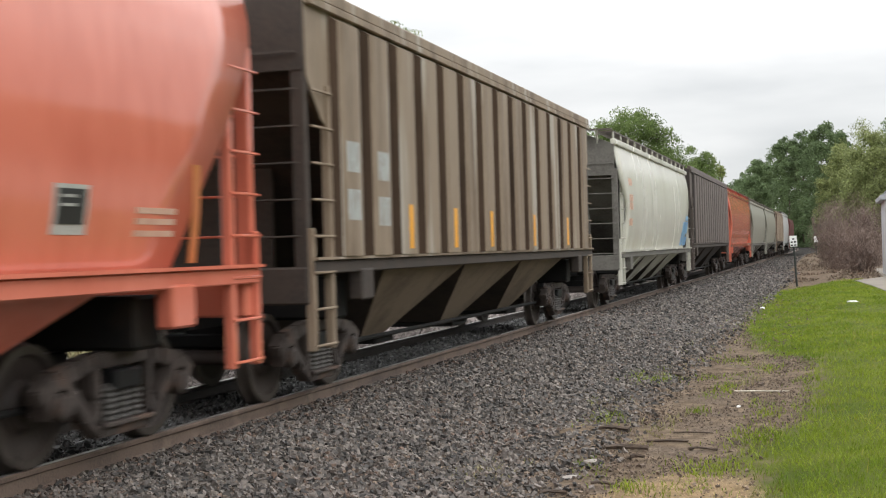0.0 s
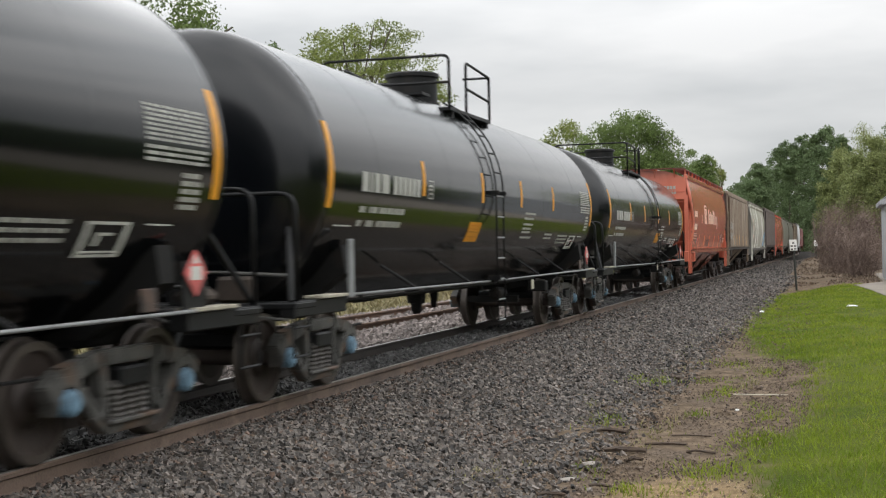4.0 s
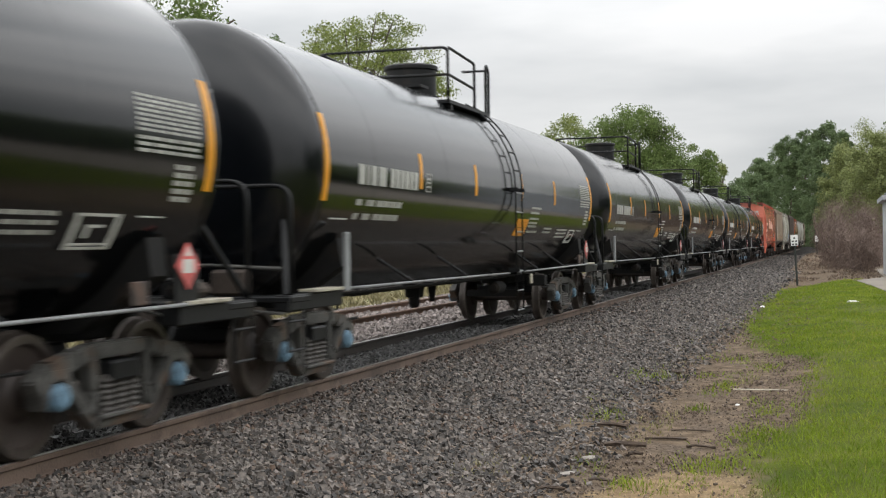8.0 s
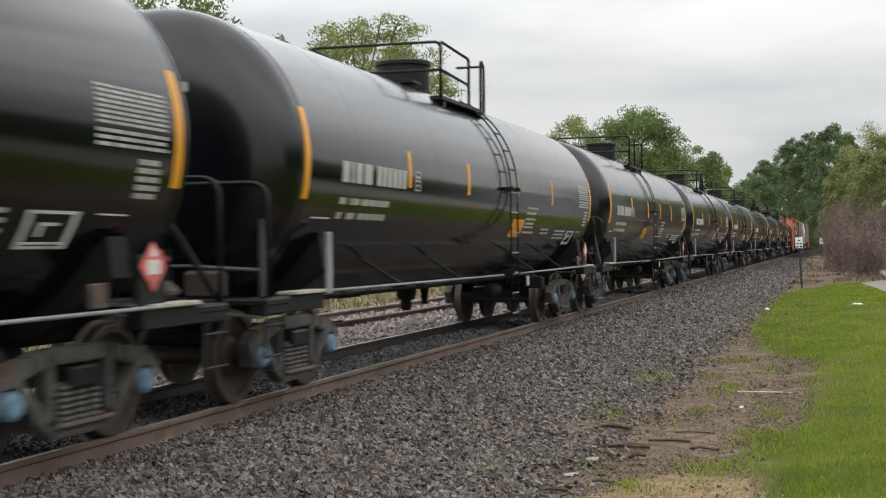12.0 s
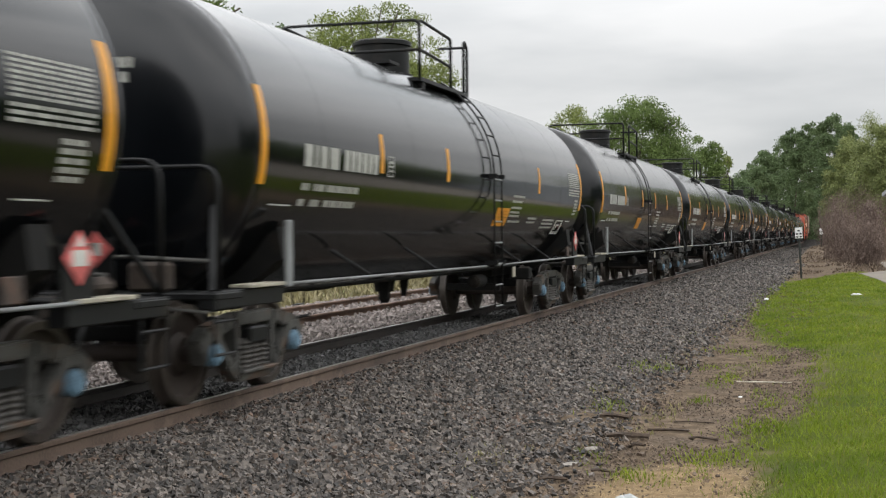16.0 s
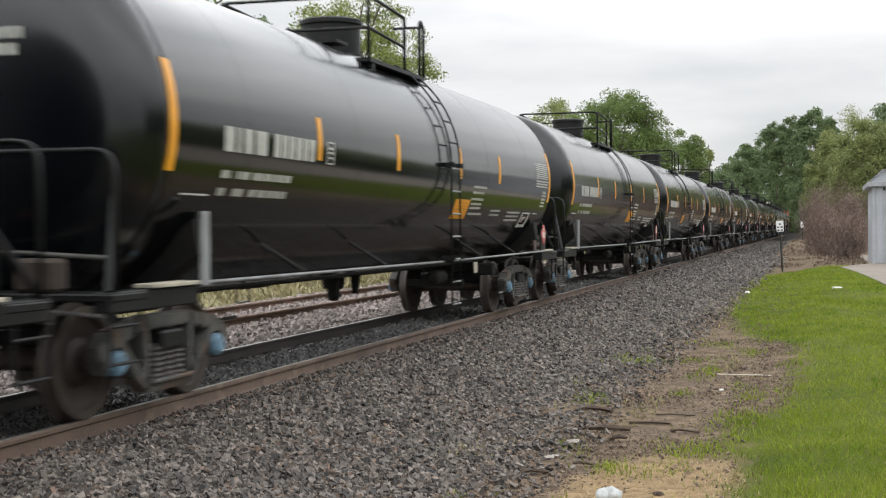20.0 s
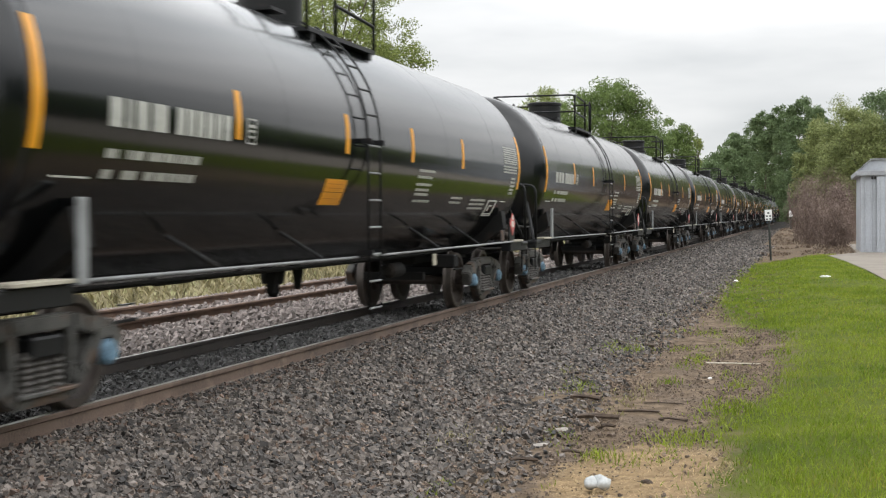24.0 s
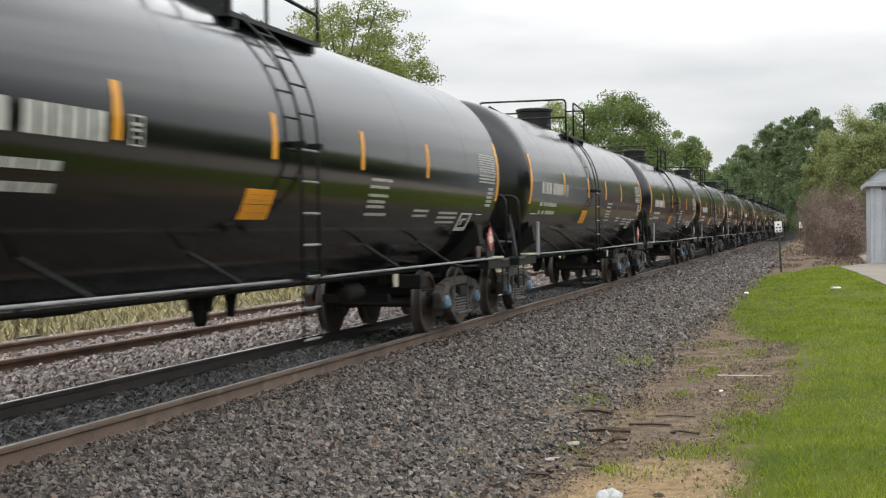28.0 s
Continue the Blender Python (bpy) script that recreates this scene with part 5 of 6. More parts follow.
def leaf_mesh(place, size, seed, slim=0.5, up=0.0, facing=None):
    """A small blade at each place."""
    r = np.random.default_rng(seed + 99)
    n = len(place)
    u = r.normal(size=(n, 3)) + (0, 0, up)
    if facing is not None:
        u = np.cross(facing, u)
    u /= np.linalg.norm(u, axis=1, keepdims=True)
    v = np.cross(u, r.normal(size=(n, 3)) if facing is None else facing)
    v /= np.linalg.norm(v, axis=1, keepdims=True)
    s = (size * r.uniform(0.55, 1.3, n))[:, None]
    verts = np.stack([place - u * s, place + v * s * slim, place + u * s, place - v * s * slim], 1).reshape(-1, 3)
    return verts.tolist(), np.arange(n * 4).reshape(-1, 4).tolist()


def build_tree(label, x, y, height, spread, leaf, leaves, size, base=0.25, clumps=26, seed=1, trunk=0.28, tufts=90, fill=0.3, group="", name="tree", flat=0.75):
    r = random.Random(seed)
    tree = empty(name, label, "tree", group, pose(x, y, ground_z(x, y) - 0.05))
    bm = bmesh.new()
    pipe([(0, 0, 0), (r.uniform(-0.2, 0.2), 0.1, height * 0.2), (r.uniform(-0.4, 0.4), r.uniform(-0.3, 0.3), height * 0.45), (0.2, 0, height * 0.8)], 0.1, 8, bm)
    for v in bm.verts:
        k = max(0.15, 1 - v.co.z / height) * trunk / 0.1
        v.co = Vector((v.co.x * k, v.co.y * k, v.co.z))
    part("trunk", bm, M_BARK, tree, smooth=True)
    mid, tall = height * (1 + base) / 2, height * (1 - base) / 2
    place, facing = scattered(leaves, (spread, tall), tufts, fill, seed, flat=flat)
    place = place + (0, 0, mid)
    facing, place = facing[place[:, 2] > 0.1], place[place[:, 2] > 0.1]
    limbs = bmesh.new()
    for i in range(clumps):
        p = Vector(place[(i * 137) % len(place)])
        z0 = max(height * base * 0.6, min(p.z - 0.5, height * 0.6) - 0.35 * math.hypot(p.x, p.y))
        k = Vector((p.x * 0.5, p.y * 0.5, z0 + (p.z - z0) * 0.62))
        pipe([(0, 0, z0), tuple(k), tuple(p)], 0.02 + 0.05 * trunk, 5, limbs)
        for j in range(3):
            q = Vector(place[(i * 137 + 31 * j + 11) % len(place)])
            q = k + (q - k).normalized() * min((q - k).length, spread * 0.4)
            pipe([tuple(k), tuple(k.lerp(q, 0.5) + Vector((0, 0, 0.1))), tuple(q)], 0.014 + 0.015 * trunk, 4, limbs)
    part("branch_work", limbs, M_BARK, tree, kind="stuff")
    v, f = leaf_mesh(place, size, seed, facing=facing)
    raw("crown", v, f, leaf, tree, kind="stuff")
    return tree


def bearing(px_deg, dist):
    a = radians(px_deg)
    return -math.sin(a) * dist, math.cos(a) * dist


# broad maple beyond the train, its neighbours, the thin-leaved tree and the near one
for deg, dist, h, sp, leaf, n, s, base, cl, seed, tufts, fill, flat, lab in (
        (8.3, 118, 13.4, 5.4, M_LEAF, 82000, 0.11, 0.0, 30, 3, 320, 0.19, 0.75, "broad green maple beyond the tracks"),
        (5.6, 128, 10.5, 2.9, M_LEAF, 26000, 0.105, 0.0, 20, 4, 110, 0.24, 0.8, "smaller green maple beside the broad one"),
        (4.65, 135, 10.0, 1.1, M_LEAF_LOCUST, 3000, 0.11, 0.1, 16, 42, 24, 0.34, 0.8, "slender pale tree beside the maple"),
        (10.9, 124, 13.4, 3.6, M_LEAF_LOCUST, 34000, 0.11, 0.0, 24, 41, 150, 0.22, 0.8, "yellow-green tree beside the broad maple"),
        (20.1, 60, 12.15, 4.5, M_LEAF_LOCUST, 76000, 0.064, 0.3, 60, 5, 420, 0.15, 0.45, "thin-leaved locust tree with open crown"),
        (30.6, 48, 13.4, 4.2, M_LEAF, 30000, 0.085, 0.2, 40, 6, 120, 0.26, 0.7, "tall green tree beyond the siding"),
        (25.6, 75, 14.4, 2.6, M_LEAF_DARK, 9000, 0.10, 0.3, 20, 7, 50, 0.3, 0.7, "dark treetop beyond the siding"),
        (24.1, 78, 14.0, 2.2, M_LEAF_DARK, 8000, 0.10, 0.3, 20, 8, 40, 0.3, 0.7, "dark treetop beyond the siding")):
    x, y = bearing(deg, dist)
    build_tree(lab, x, y, h, sp, leaf, n, s, base, cl, seed, tufts=tufts, fill=fill, flat=flat)
# the wood that closes the view along the line
for deg, dist, h, sp, leaf, n, s, base, seed, lab in (
        (4.1, 330, 15.2, 7, M_LEAF_DARK, 14000, 0.26, 0.0, 10, "low dark tree far beyond the line"),
        (3.55, 262, 14.6, 4.6, M_LEAF_DARK, 26000, 0.19, 0.0, 11, "dark oak in the far wood"),
        (2.95, 252, 16.6, 3.6, M_LEAF_DARK, 24000, 0.19, 0.0, 12, "green oak in the far wood"),
        (2.35, 420, 29, 8, M_LEAF_DARK, 26000, 0.28, 0.0, 13, "dark oak in the far wood"),
        (1.75, 345, 26.5, 5.4, M_LEAF_DARK, 28000, 0.24, 0.0, 131, "dark oak in the far wood"),
        (1.15, 320, 26.0, 5.4, M_LEAF_DARK, 28000, 0.24, 0.0, 14, "tall dark oak in the far wood"),
        (0.35, 285, 25.2, 5.2, M_LEAF_DARK, 34000, 0.22, 0.0, 15, "tall dark oak in the far wood"),
        (-0.1, 192, 16.6, 3.9, M_LEAF_DARK, 34000, 0.16, 0.0, 151, "tall dark oak in the far wood"),
        (4.05, 186, 9.0, 3.8, M_LEAF_DARK, 20000, 0.16, 0.0, 152, "dark young oak beyond the tracks"),
        (3.3, 222, 12.4, 4.0, M_LEAF_DARK, 24000, 0.17, 0.0, 153, "dark young oak beyond the tracks"),
        (-0.75, 165, 12.8, 4.2, M_LEAF_LIGHT, 40000, 0.125, 0.0, 16, "pale willow at the wood's edge"),
        (-1.9, 150, 12.9, 4.6, M_LEAF_LIGHT, 40000, 0.125, 0.0, 17, "pale willow at the wood's edge"),
        (-1.3, 190, 17.5, 4.6, M_LEAF_LIGHT, 9000, 0.11, 0.25, 171, "thin-crowned pale tree in the wood"),
        (-2.7, 185, 17.6, 5.0, M_LEAF_DARK, 26000, 0.16, 0.0, 181, "dark oak in the far wood"),
        (-3.6, 150, 13.6, 5.0, M_LEAF_LIGHT, 26000, 0.15, 0.0, 18, "pale willow at the wood's edge"),
        (-5.4, 155, 15, 6.5, M_LEAF, 12000, 0.24, 0.0, 19, "green tree in the far wood")):
    x, y = bearing(deg, dist)
    build_tree(lab, x, y, h, sp, leaf, int(n * 1.1), s * 1.03, base, 14, seed, group="trees of the far wood", tufts=170, fill=0.2, flat=0.8)
for i, (deg, dist, h, sp) in enumerate(((0.35, 300, 6, 4.0), (0.9, 330, 6, 4.5), (1.5, 352, 7, 4.5), (2.1, 400, 8, 7), (2.8, 440, 9, 8), (3.1, 262, 5, 3.5), (4.2, 205, 4, 4.0), (0.1, 236, 4.5, 3.4))):
    x, y = bearing(deg, dist)
    build_tree("dark leafy undergrowth at the far wood's foot", x, y, h, sp, M_LEAF_DARK, 7000, 0.24, 0.0, 6, 90 + i, trunk=0.08, group="undergrowth of the far wood", name="bush", tufts=50, fill=0.34)
# trees that close the lawn's side; the tanks mirror them
for i in range(18):
    deg = -12 - 5.4 * i
    x, y = bearing(deg, 64 - 0.6 * i + 4 * math.sin(i * 2.1))
    build_tree("broad green tree along the far side of the lawn", x, y, (5.0 + 7.0 * min(1.0, i / 5)) * (1 + 0.12 * math.sin(i * 1.7)), 5.2, M_LEAF_DARK if i % 3 else M_LEAF, 5000, 0.36, 0.0, 8, 60 + i, group="trees round the lawn", tufts=60, fill=0.34)


def build_brush(x, y, height, spread, count, seed, mat):
    """A thicket of fine bare twigs on a few stems."""
    r = random.Random(seed)
    bush = empty("brush_thicket", "bare reddish-brown brush thicket beside the track", "bush", "brush beside the track", pose(x, y, ground_z(x, y) - 0.05))
    stems = bmesh.new()
    for i in range(26):
        a, b = r.uniform(-0.6, 0.6) * spread, r.uniform(-0.6, 0.6) * spread
        h = height * r.uniform(0.5, 1.0)
        pipe([(a, b, 0), (a * 1.1 + r.uniform(-0.3, 0.3), b * 1.1, h * 0.5), (a * 1.3 + r.uniform(-0.6, 0.6), b * 1.3, h)], 0.022, 4, stems)
    part("stem_work", stems, mat, bush, kind="stuff")
    place = scattered(count, (spread, height * 0.6), 30, 0.45, seed, low=-0.75)[0] + (0, 0, height * 0.45)
    place = place[place[:, 2] > 0.05]
    v, f = leaf_mesh(place, 0.24, seed, 0.045, 0.9)
    raw("twig_mass", v, f, mat, bush, kind="stuff")
    return bush


for i, (x, y, h, sp, n) in enumerate(((-0.6, 158, 5.6, 2.4, 9000), (1.3, 136, 5.6, 2.6, 10000), (4.4, 122, 4.6, 3.0, 10000), (2.9, 106, 2.2, 2.0, 5000), (7.6, 118, 5.2, 3.4, 9000),
                                      (1.5, 114, 1.1, 1.6, 3000), (0.6, 126, 0.9, 1.4, 2500), (2.6, 94, 0.6, 1.2, 1800), (-0.9, 182, 6.4, 2.4, 8000), (3.4, 150, 6.4, 3.0, 9000),
                                      (1.5, 76, 2.2, 0.9, 4500), (0.5, 82, 2.4, 1.1, 4500), (-0.1, 93, 3.2, 1.2, 5000), (1.9, 88, 3.3, 1.3, 6000))):
    build_brush(x, y, h, sp, int(n * 0.6), 30 + i, M_TWIG)

# ---------- wayside: signs, shed, concrete pad ----------


def build_sign(x, y, top, w, h, lean, label):
    s = empty("track_sign", label, "sign", m=pose(x, y, ground_z(x, y) - 0.05, 0, lean, 0))
    part("post", rod((0, 0, 0), (0, 0, top), 0.045, 10), M_POST, s, "dark metal post")
    b = part("sign_board", box(-w / 2, w / 2, -0.06, -0.045, top - h + 0.05, top + 0.05, 0.004), M_SIGN, s, "white rectangular board")
    return s, b


sg, board = build_sign(-1.52, 58.0, 2.15, 0.30, 0.46, -3.0, "white track sign with dark marks on a leaning dark post")
for zz in (1.80, 1.93, 2.06):
    for xx in ((-0.07, 0.07) if zz < 2.0 else (0.0,)):
        part("sign_mark", box(xx - 0.045, xx + 0.045, -0.065, -0.061, zz - 0.03, zz + 0.03), M_INK, board)
build_sign(-1.55, 128, 1.75, 0.33, 0.55, 0, "small white marker board far down the line")


def build_shed():
    x0, x1, y0, y1, z0, z1 = 2.41, 11.0, 65.0, 72.0, -0.36, 3.36
    shed = empty("metal_shed", "pale blue-grey ribbed metal shed with grey roof trim", "shed", m=pose(x0, y0, z0))
    w, d, h = x1 - x0, y1 - y0, z1 - z0
    part("wall", box(0, w, 0, 0.15, 0, h), M_SHED, shed)
    part("wall", box(0, 0.15, 0.15, d, 0, h), M_SHED, shed)
    part("wall", box(w - 0.15, w, 0.15, d, 0, h), M_SHED, shed)
    part("wall", box(0.15, w - 0.15, d - 0.15, d, 0, h), M_SHED, shed)
    rib = None
    for i in range(25):
        if rib is None:
            rib = part("siding_rib", prism([(-0.05, 0), (-0.02, -0.025), (0.02, -0.025), (0.05, 0)], "z", 0.02, h - 0.02), M_SHED, shed)
            rib.location = (0.15, 0, 0)
        else:
            again(rib, shed, pose(0.15 + 0.305 * i, 0, 0))
    # low-sided roof over a deep eave board
    part("roof", prism([(-0.13, h + 0.16), (0.45, h + 0.66), (w - 0.45, h + 0.66), (w + 0.13, h + 0.16)], "y", 0.25, d - 0.25), M_SHED, shed)
    part("roof_edge", prism([(-0.15, h + 0.17), (0.44, h + 0.68), (w - 0.44, h + 0.68), (w + 0.15, h + 0.17), (w + 0.15, h + 0.21), (w - 0.42, h + 0.74), (0.42, h + 0.74), (-0.15, h + 0.21)], "y", 0.13, 0.25), M_SHEDTRIM, shed)
    part("eave_trim", box(-0.26, w + 0.26, -0.26, 0.12, h - 0.06, h + 0.16, 0.01), M_SHEDTRIM, shed, "grey metal eave board")
    part("eave_trim", box(-0.26, -0.002, 0.122, d + 0.2, h - 0.06, h + 0.155, 0.01), M_SHEDTRIM, shed, "grey metal eave board")
    part("corner_trim", box(-0.03, 0.06, -0.034, -0.002, 0, h - 0.06), M_SHED, shed)
    door = part("sliding_door", box(0.68, 4.1, -0.20, -0.12, 0.02, h - 0.10, 0.008), M_SHED, shed, "pale ribbed sliding door")
    for i in range(13):
        part("door_rib", prism([(-0.05, 0), (-0.02, -0.022), (0.02, -0.022), (0.05, 0)], "z", 0.04, h - 0.12), M_SHED, door).location = (0.80 + 0.26 * i, -0.20, 0)
    part("door_track", box(0.5, 8.0, -0.22, -0.10, h - 0.10, h - 0.062), M_SHEDTRIM, shed)
    for k in (0.0, 0.12):
        part("sign_lettering", box(0.44 + k, 0.53 + k, -0.05, -0.03, h - 0.24, h - 0.10), M_INK, shed, "dark sign lettering too small to read")
    return shed


build_shed()
PAD_EDGE = ((24.0, 3.6), (30.0, 2.5), (36.0, 2.1), (45.0, 1.8), (53.0, 1.38), (60.0, 0.85), (64.8, 2.2), (83.0, 2.3))
pad = raw("pavement", [(x, y, -0.285) for y, x in PAD_EDGE] + [(60, 83, -0.285), (60, 24, -0.285)], [tuple(range(9, -1, -1))], M_PAD, kind="structure", label="pale concrete pad beyond the lawn")

# ---------- stones, grass, litter ----------


def lawn_edge(y):
    if y <= LAWN_EDGE[0][0]:
        return LAWN_EDGE[0][1]
    for (y0, x0), (y1, x1) in zip(LAWN_EDGE, LAWN_EDGE[1:]):
        if y <= y1:
            return x0 + (x1 - x0) * (y - y0) / (y1 - y0)
    return LAWN_EDGE[-1][1] + (y - 60) * 0.5


def stone_field(name, label, mat, count, area, size, seed, density=None):
    """Broken stones lying on the ground; each a crooked eight-cornered lump."""
    r = np.random.default_rng(seed)
    base = np.array([[-1, -1, -1], [1, -1, -1], [1, 1, -1], [-1, 1, -1], [-1, -1, 1], [1, -1, 1], [1, 1, 1], [-1, 1, 1]], float)
    quads = np.array([[0, 3, 2, 1], [4, 5, 6, 7], [0, 1, 5, 4], [1, 2, 6, 5], [2, 3, 7, 6], [3, 0, 4, 7]])
    x0, x1, y0, y1 = area
    u = r.random(count)
    y = y0 * (y1 / y0) ** u if y0 > 0 else y0 + (y1 - y0) * u
    x = x0 + (x1 - x0) * r.random(count)
    if density:
        keep = r.random(count) < np.array([density(a, b) for a, b in zip(x, y)])
        x, y = x[keep], y[keep]
    n = len(x)
    s = size * r.uniform(0.55, 1.35, n) * (1 + np.clip(y - 13, 0, 60) * 0.024)
    v = base[None] * r.uniform(0.45, 1.0, (n, 8, 3)) * (s[:, None] * np.array([1, 0.8, 0.62]) * r.uniform(0.7, 1.2, (n, 3)))[:, None]
    q = r.normal(size=(n, 4))
    q /= np.linalg.norm(q, axis=1, keepdims=True)
    w, a, b, c = q.T
    rot = np.stack([1 - 2 * (b * b + c * c), 2 * (a * b - w * c), 2 * (a * c + w * b), 2 * (a * b + w * c), 1 - 2 * (a * a + c * c), 2 * (b * c - w * a),
                    2 * (a * c - w * b), 2 * (b * c + w * a), 1 - 2 * (a * a + b * b)], 1).reshape(n, 3, 3)
    v = np.einsum("nij,nkj->nki", rot, v)
    z = np.array([ground_z(i, j) for i, j in zip(x, y)]) + r.uniform(-0.2, 0.6, n) * s
    v += np.stack([x, y, z], 1)[:, None]
    f = (quads[None] + 8 * np.arange(n)[:, None, None]).reshape(-1, 4)
    return raw(name, v.reshape(-1, 3).tolist(), f.tolist(), mat, kind="stuff", label=label)


def thin_right(x, y):
    return 1.0 if x < -3.1 else max(0.0, 1.0 - (x + 3.1) / 1.3) ** 1.5


stone_field("ballast", "broken grey ballast stones on the track's shoulder", M_STONE, 120000, (-5.58, -1.4, 6.4, 80), 0.029, 2, thin_right)
stone_field("ballast", "coarse grey ballast far along the shoulder", M_STONE, 5000, (-5.5, -2.6, 60, 150), 0.022, 22)
stone_field("ballast", "rust-stained stones along the rail's foot", M_STONE_RUST, 30000, (-5.59, -2.8, 6.4, 40), 0.027, 27, lambda x, y: max(0.9 * max(0.0, 1 - (x + 5.59) / 0.7), 0.45 if noise.noise((x * 0.9, y * 0.5, 50)) > 0.1 and y < 14 else 0.06))
stone_field("ballast", "dark ballast stones between the rails", M_STONE_OILY, 15000, (-7.08, -5.72, 7.0, 60), 0.031, 3)
stone_field("ballast", "earth-stained stones at the foot of the ballast", M_STONE_BROWN, 34000, (-5.4, -0.6, 6.6, 45), 0.021, 21, lambda x, y: 0.5 if x < -4 else 0.8 if x < -2.4 else 0.35 if x < -1.9 else 0.03 if y < 11.2 else 0.07)
stone_field("gravel", "fine gravel trodden into the bare dirt", M_STONE_BROWN, 32000, (-3.6, -0.3, 7.0, 40), 0.010, 25, lambda x, y: 0.0 if x > lawn_edge(y) + 0.2 else 0.12 if math.hypot(x + 1.17, (y - 9.75) * 0.42) < 0.62 else 1.0)
stone_field("ballast", "grey ballast on the shoulder", M_STONE, 14000, (-5.58, -2.6, -8.0, 6.4), 0.03, 26)
stone_field("siding_ballast", "pinkish ballast stones around the siding", M_STONE_PINK, 33000, (-13.0, -7.2, 8, 80), 0.036, 4)


def blades(name, label, mat, count, area, height, seed, keep, width=0.006):
    r = np.random.default_rng(seed)
    x0, x1, y0, y1 = area
    y = y0 * (y1 / y0) ** r.random(count) if y0 > 0 else y0 + (y1 - y0) * r.random(count)
    x = x0 + (x1 - x0) * r.random(count)
    ok = np.array([keep(a, b) for a, b in zip(x, y)]) > r.random(count)
    x, y = x[ok], y[ok]
    n = len(x)
    z = np.array([ground_z(i, j) for i, j in zip(x, y)]) - 0.01
    grow = 1 + np.clip(y - 12, 0, 60) * 0.035
    h = height * r.uniform(0.4, 1.25, n) * np.array([1 + 0.55 * noise.noise((i * 2.2, j * 1.2, 31)) + 0.35 * noise.noise((i * 6.5, j * 4.0, 37)) for i, j in zip(x, y)])
    a = r.uniform(0, 2 * np.pi, n)
    w = width * grow
    lean = np.stack([r.normal(size=n) * 0.35, r.normal(size=n) * 0.35, np.ones(n)], 1) * h[:, None]
    root = np.stack([x, y, z], 1)
    side = np.stack([np.cos(a) * w, np.sin(a) * w, 0 * w], 1)
    mid = root + lean * 0.55
    tip = root + lean * (1, 1, 0.92) + lean * (0.5, 0.5, 0)
    v = np.stack([root - side, root + side, mid + side * 0.8, mid - side * 0.8, tip], 1).reshape(-1, 3)
    k = 5 * np.arange(n)[:, None]
    f = [tuple(i) for i in (k + (0, 1, 2, 3)).tolist()] + [tuple(i) for i in (k + (3, 2, 4)).tolist()]
    return raw(name, v.tolist(), f, mat, kind="stuff", label=label)


def lawn_share(x, y):
    """How thick the grass stands: nought on the dirt, ragged along the edge, full on the lawn."""
    if x > 0.9 + y * 0.13 or (y > 24 and x > stepped(PAD_EDGE, y) - 0.1):
        return 0.0
    d = x - lawn_edge(y) + 0.35 * noise.noise((x * 1.6, y * 0.8, 5)) + 0.35 * noise.noise((x * 4.5, y * 2.5, 8))
    bare = 0.3 if math.hypot(x - 0.75, (y - 36) * 0.3) < 0.75 or noise.noise((x * 1.1, y * 0.45, 3)) < -0.38 else 1.0
    return min(1.0, max(0.0, d / 0.55)) ** 1.3 * bare


TUFTS = ((-1.08, 11.5, 0.22), (-1.43, 18.15, 0.16), (-1.6, 22.0, 0.2), (-0.78, 13.2, 0.25), (-1.63, 10.5, 0.12), (-0.73, 15.0, 0.16), (-1.53, 15.4, 0.1), (-2.6, 19.1, 0.3), (-2.5, 14.7, 0.2), (-1.0, 20.5, 0.2))


def tuft(x, y):
    """Grass clumps that stand alone in the dirt."""
    return max(math.exp(-(((x - a) / s) ** 2 + ((y - b) / (2.2 * s)) ** 2)) for a, b, s in TUFTS)


blades("grass", "green clumps standing in the bare dirt", M_GRASS, 40000, (-3.0, -0.4, 9.5, 24), 0.085, 73, lambda x, y: 0.45 * tuft(x, y), 0.0045)
blades("grass", "bright green spring grass of the lawn", M_GRASS, 250000, (-3.1, 9, 7.0, 62), 0.075, 7, lawn_share, 0.0036)
blades("grass", "yellowed blades among the green grass", M_GRASS_DRY, 36000, (-2.7, 9, 7.0, 62), 0.065, 71, lambda x, y: lawn_share(x, y) * (1.0 if noise.noise((x * 0.7, y * 0.3, 12)) > 0.05 else 0.15), 0.004)
blades("grass", "sparse green tufts along the dirt's edge", M_GRASS, 20000, (-2.6, -0.2, 7.5, 50), 0.06, 72, lambda x, y: max(1.0 if noise.noise((x * 1.7, y * 0.8, 15)) > 0.34 else 0.12 if x > lawn_edge(y) - 0.45 else 0.0, 0.4 * tuft(x, y)), 0.0045)
blades("grass", "green grass of the lawn", M_GRASS, 45000, (-0.6, 6, -8, 7.0), 0.06, 74, lawn_share, 0.005)
blades("dry_grass", "tall pale dry grass beyond the siding", M_DRYGRASS, 12000, (-22.0, -13.2, 12, 90), 0.36, 81, lambda x, y: 0.9, 0.02)
blades("dry_grass", "short tan grass before the brush", M_DEADGRASS, 16000, (-2.4, 9, 62, 150), 0.11, 82, lambda x, y: 0.9 if noise.noise((x * 0.5, y * 0.12, 40)) > -0.15 and not (x > stepped(PAD_EDGE, y) - 0.1 and y < 92) else 0.0, 0.012)
blades("weeds", "thin green weeds in the bare dirt", M_WEED, 14000, (-3.2, -0.4, 8.0, 60), 0.06, 8, lambda x, y: 0.9 if noise.noise((x * 1.3, y * 0.5, 9)) > 0.22 else 0.0)


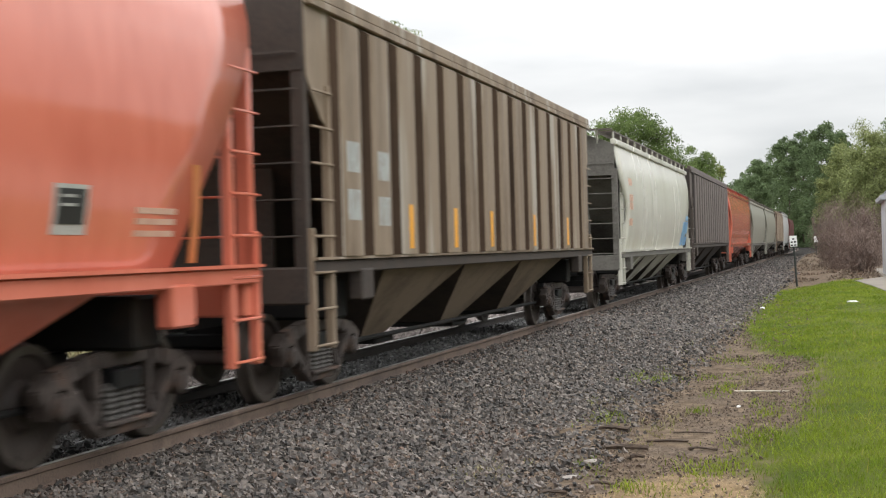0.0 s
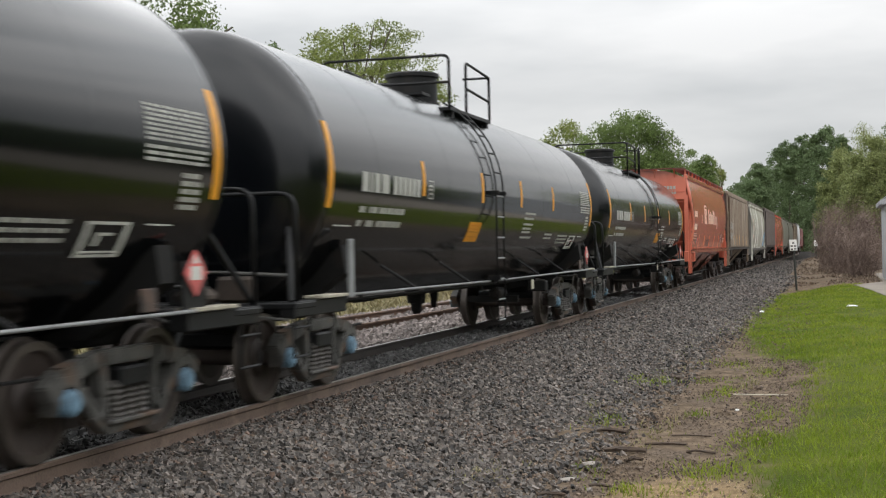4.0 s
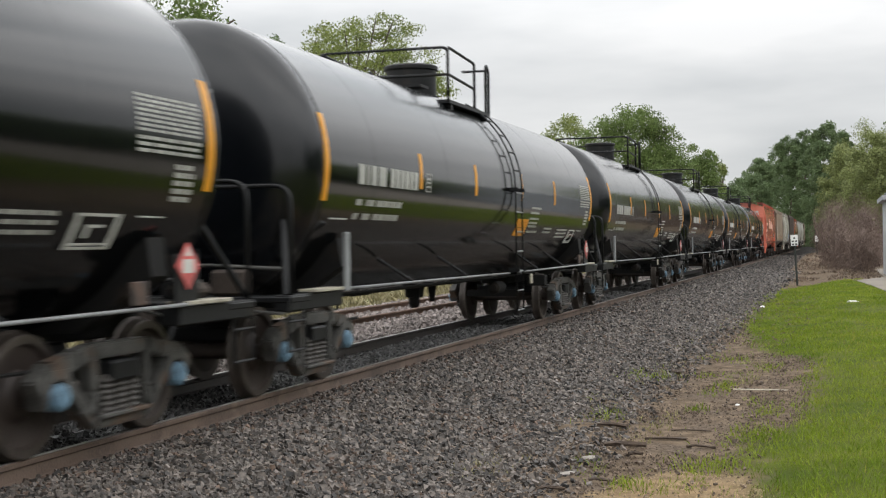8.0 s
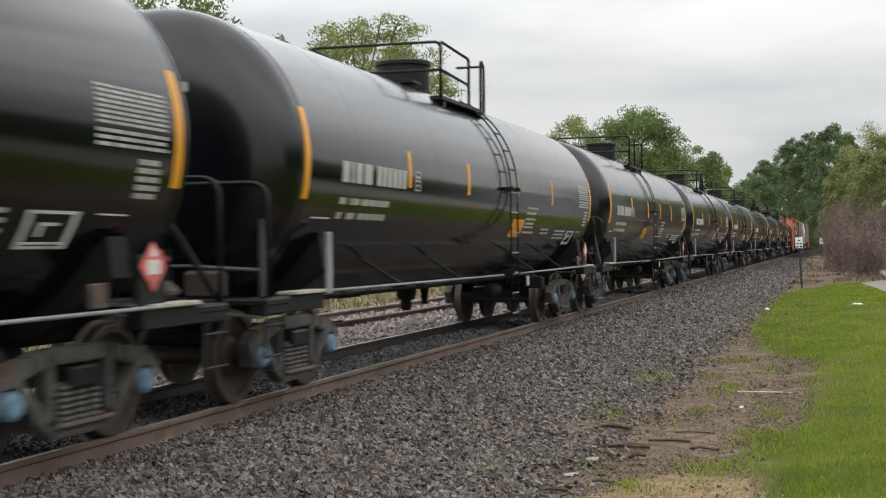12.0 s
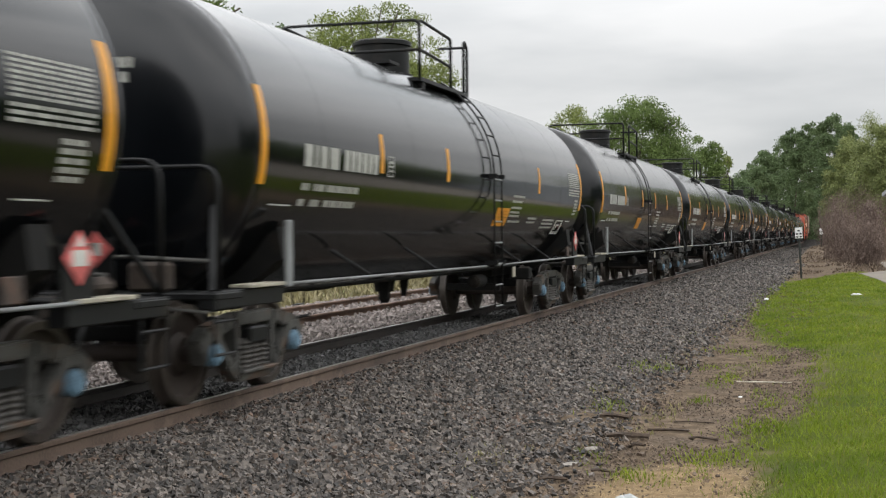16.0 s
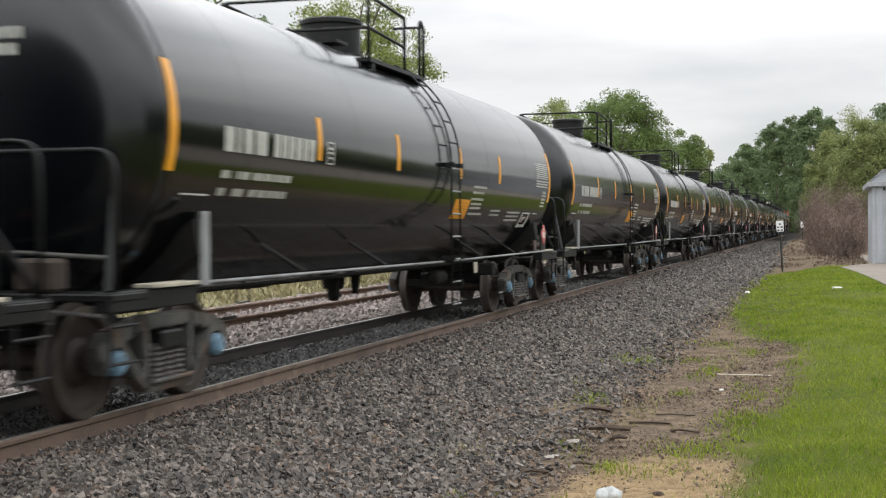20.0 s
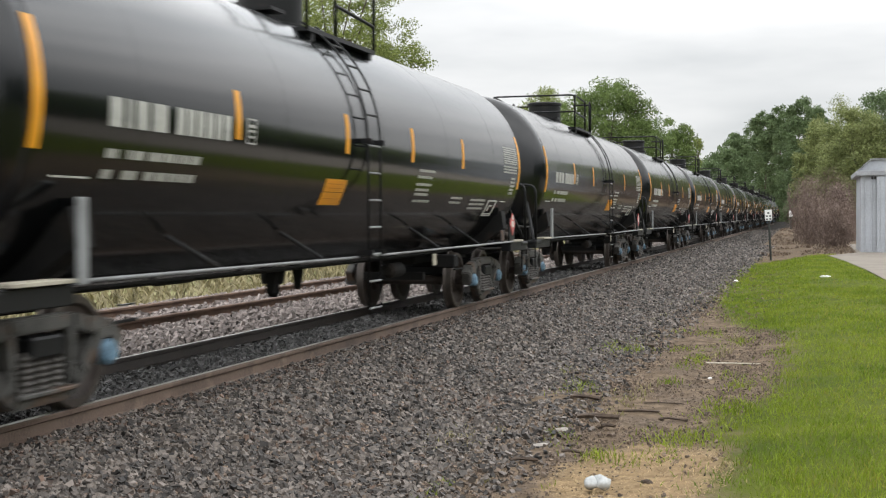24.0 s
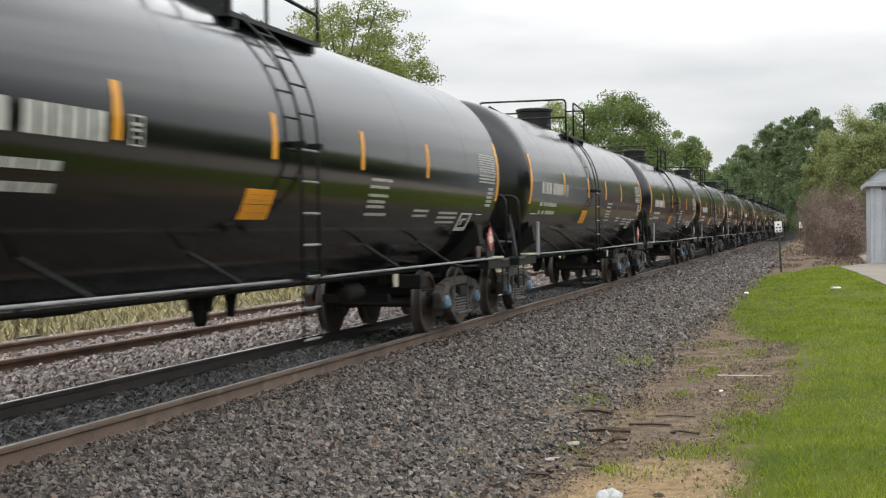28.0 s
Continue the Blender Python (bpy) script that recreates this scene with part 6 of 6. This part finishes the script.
def straw_litter():
    r = np.random.default_rng(17)
    n = 2600
    a = r.uniform(0, 2 * np.pi, n)
    d = np.sqrt(r.random(n))
    x, y = -1.17 + 0.66 * d * np.cos(a), 9.7 + 1.35 * d * np.sin(a)
    g = r.uniform(0, np.pi, n)
    s = r.uniform(0.008, 0.03, n)
    z = np.array([ground_z(i, j) for i, j in zip(x, y)]) + r.uniform(0.012, 0.04, n)
    u = np.stack([np.cos(g) * s, np.sin(g) * s, r.normal(size=n) * 0.006], 1)
    v = np.stack([-np.sin(g), np.cos(g), 0 * g], 1) * 0.002
    c = np.stack([x, y, z], 1)
    verts = np.stack([c - u - v, c + u - v, c + u + v, c - u + v], 1).reshape(-1, 3)
    return raw("straw", verts.tolist(), np.arange(4 * n).reshape(-1, 4).tolist(), M_STRAW, kind="stuff", label="loose dry straw on sandy dirt")


straw_litter()


def lying_stick(name, label, mat, x, y, length, deg, r, bend_y=0.03, seed=0):
    rr = random.Random(seed)
    z = ground_z(x, y) + r * 0.8 + 0.015
    pts = [(-length / 2, 0, 0), (-length * 0.2, bend_y, rr.uniform(0, 0.012)), (length * 0.15, bend_y * 0.6, 0.008), (length / 2, 0, 0)]
    ob = part(name, pipe(pts, r, 6), mat)
    for v in ob.data.vertices:
        v.co.z *= 0.7
        v.co += Vector((0, rr.uniform(-1, 1) * r * 0.25, rr.uniform(-1, 1) * r * 0.2))
    ob.matrix_basis = pose(x, y, z, 0, 0, deg)
    return tagged(ob, label, "stick")


lying_stick("stick", "thin bleached stick lying in the grass", M_PALESTICK, -0.85, 17.2, 0.82, -4, 0.011, 0.01, 1)
for i, (x, y, length, deg, r) in enumerate(((-1.92, 12.45, 0.40, 4, 0.032), (-1.60, 12.95, 0.40, 3, 0.02), (-1.22, 12.5, 0.28, -8, 0.016), (-2.25, 13.75, 0.34, -14, 0.03), (-1.75, 11.95, 0.12, 0, 0.025), (-1.42, 13.6, 0.4, 2, 0.012),
                                            (-2.15, 10.15, 0.22, 10, 0.02), (-1.85, 10.6, 0.18, -8, 0.018))):
    lying_stick("wood_scrap", "dark rotten wood scrap lying on bare dirt", M_WOOD, x, y, length, deg, r, 0.02, 20 + i)


def lump(name, label, category, mat, x, y, sx, sy, sz, seed):
    bm = bmesh.new()
    bmesh.ops.create_icosphere(bm, subdivisions=2, radius=1.0)
    for v in bm.verts:
        k = 1 + 0.35 * noise.noise(v.co * 1.6 + Vector((seed, 0, 0)))
        v.co = Vector((v.co.x * sx * k, v.co.y * sy * k, v.co.z * sz * k))
    ob = part(name, bm, mat)
    ob.matrix_basis = pose(x, y, ground_z(x, y) + sz * 0.75, 0, 0, seed * 37)
    return tagged(ob, label, category)


lump("pale_stone", "pale flat stone at the ballast's foot", "stone", M_PALESTONE, -2.13, 11.75, 0.085, 0.05, 0.022, 1)
lump("pale_stone", "pale flat stone at the ballast's foot", "stone", M_PALESTONE, -2.18, 10.95, 0.11, 0.05, 0.015, 2)
lump("dirt_clod", "dark clod of earth on the gravel", "clod", M_WOOD, -2.2, 19.4, 0.11, 0.07, 0.05, 3)
lump("dirt_clod", "dark clod of earth on sandy dirt", "clod", M_WOOD, -1.12, 9.55, 0.045, 0.035, 0.022, 4)
lump("paper_litter", "crumpled white paper in the lawn", "litter", M_SIGN, 0.47, 39.2, 0.15, 0.08, 0.04, 5)
lump("paper_litter", "small white paper scrap in the dirt", "litter", M_SIGN, -1.12, 15.9, 0.03, 0.024, 0.013, 6)
lump("paper_litter", "small white paper scrap in the dirt", "litter", M_SIGN, -2.0, 39.0, 0.09, 0.07, 0.04, 7)


def crushed_bottle(x, y):
    b = empty("plastic_jug", "crushed milky plastic jug lying on the straw", "litter", m=pose(x, y, ground_z(x, y) + 0.07, 0, 0, 20))
    for name, prof, px, rz in (("jug_body", [(-0.07, 0.03), (-0.06, 0.062), (0.0, 0.066), (0.05, 0.06), (0.06, 0.02)], 0.03, 30), ("jug_bottom", [(-0.05, 0.02), (-0.045, 0.055), (0.03, 0.06), (0.05, 0.03), (0.07, 0.02)], -0.07, 80)):
        bm = lathe(prof, "x", 20)
        for v in bm.verts:
            v.co += v.co.normalized() * 0.022 * noise.noise(v.co * 22 + Vector((px * 50, 0, 0)))
        o = part(name, bm, M_PLASTIC, b, smooth=True)
        o.matrix_basis = pose(px * 0.8, 0, 0.0, 0, 25, rz) @ Matrix.Scale(0.78, 4)
    return b


crushed_bottle(-1.42, 9.22)

# ---------- movement ----------


def motions():
    times = [i for i in range(29)]
    for car, off in TRAIN:
        rows = []
        for t in times:
            x, y, deg = along(travel(t) + off, TRACK_X)
            rows.append((t, pose(x, y, 0, 0, 0, deg)))
        walk(car, rows)
    lead = TRUCKS[0]
    spin = [(i / FPS, math.degrees(travel(i / FPS) / WHEEL_R)) for i in range(28 * FPS + 1)]
    for w, s in zip(lead, (-1, 1)):
        walk(w, [(t, pose(0, s * AXLE, WHEEL_R, -a, 0, 0)) for t, a in spin])
    for pair in TRUCKS[1:]:
        for w, first in zip(pair, lead):
            w.rotation_mode = "QUATERNION"
            w.animation_data_create()
            w.animation_data.action = first.animation_data.action
            w.animation_data.action_slot = first.animation_data.action_slot


motions()
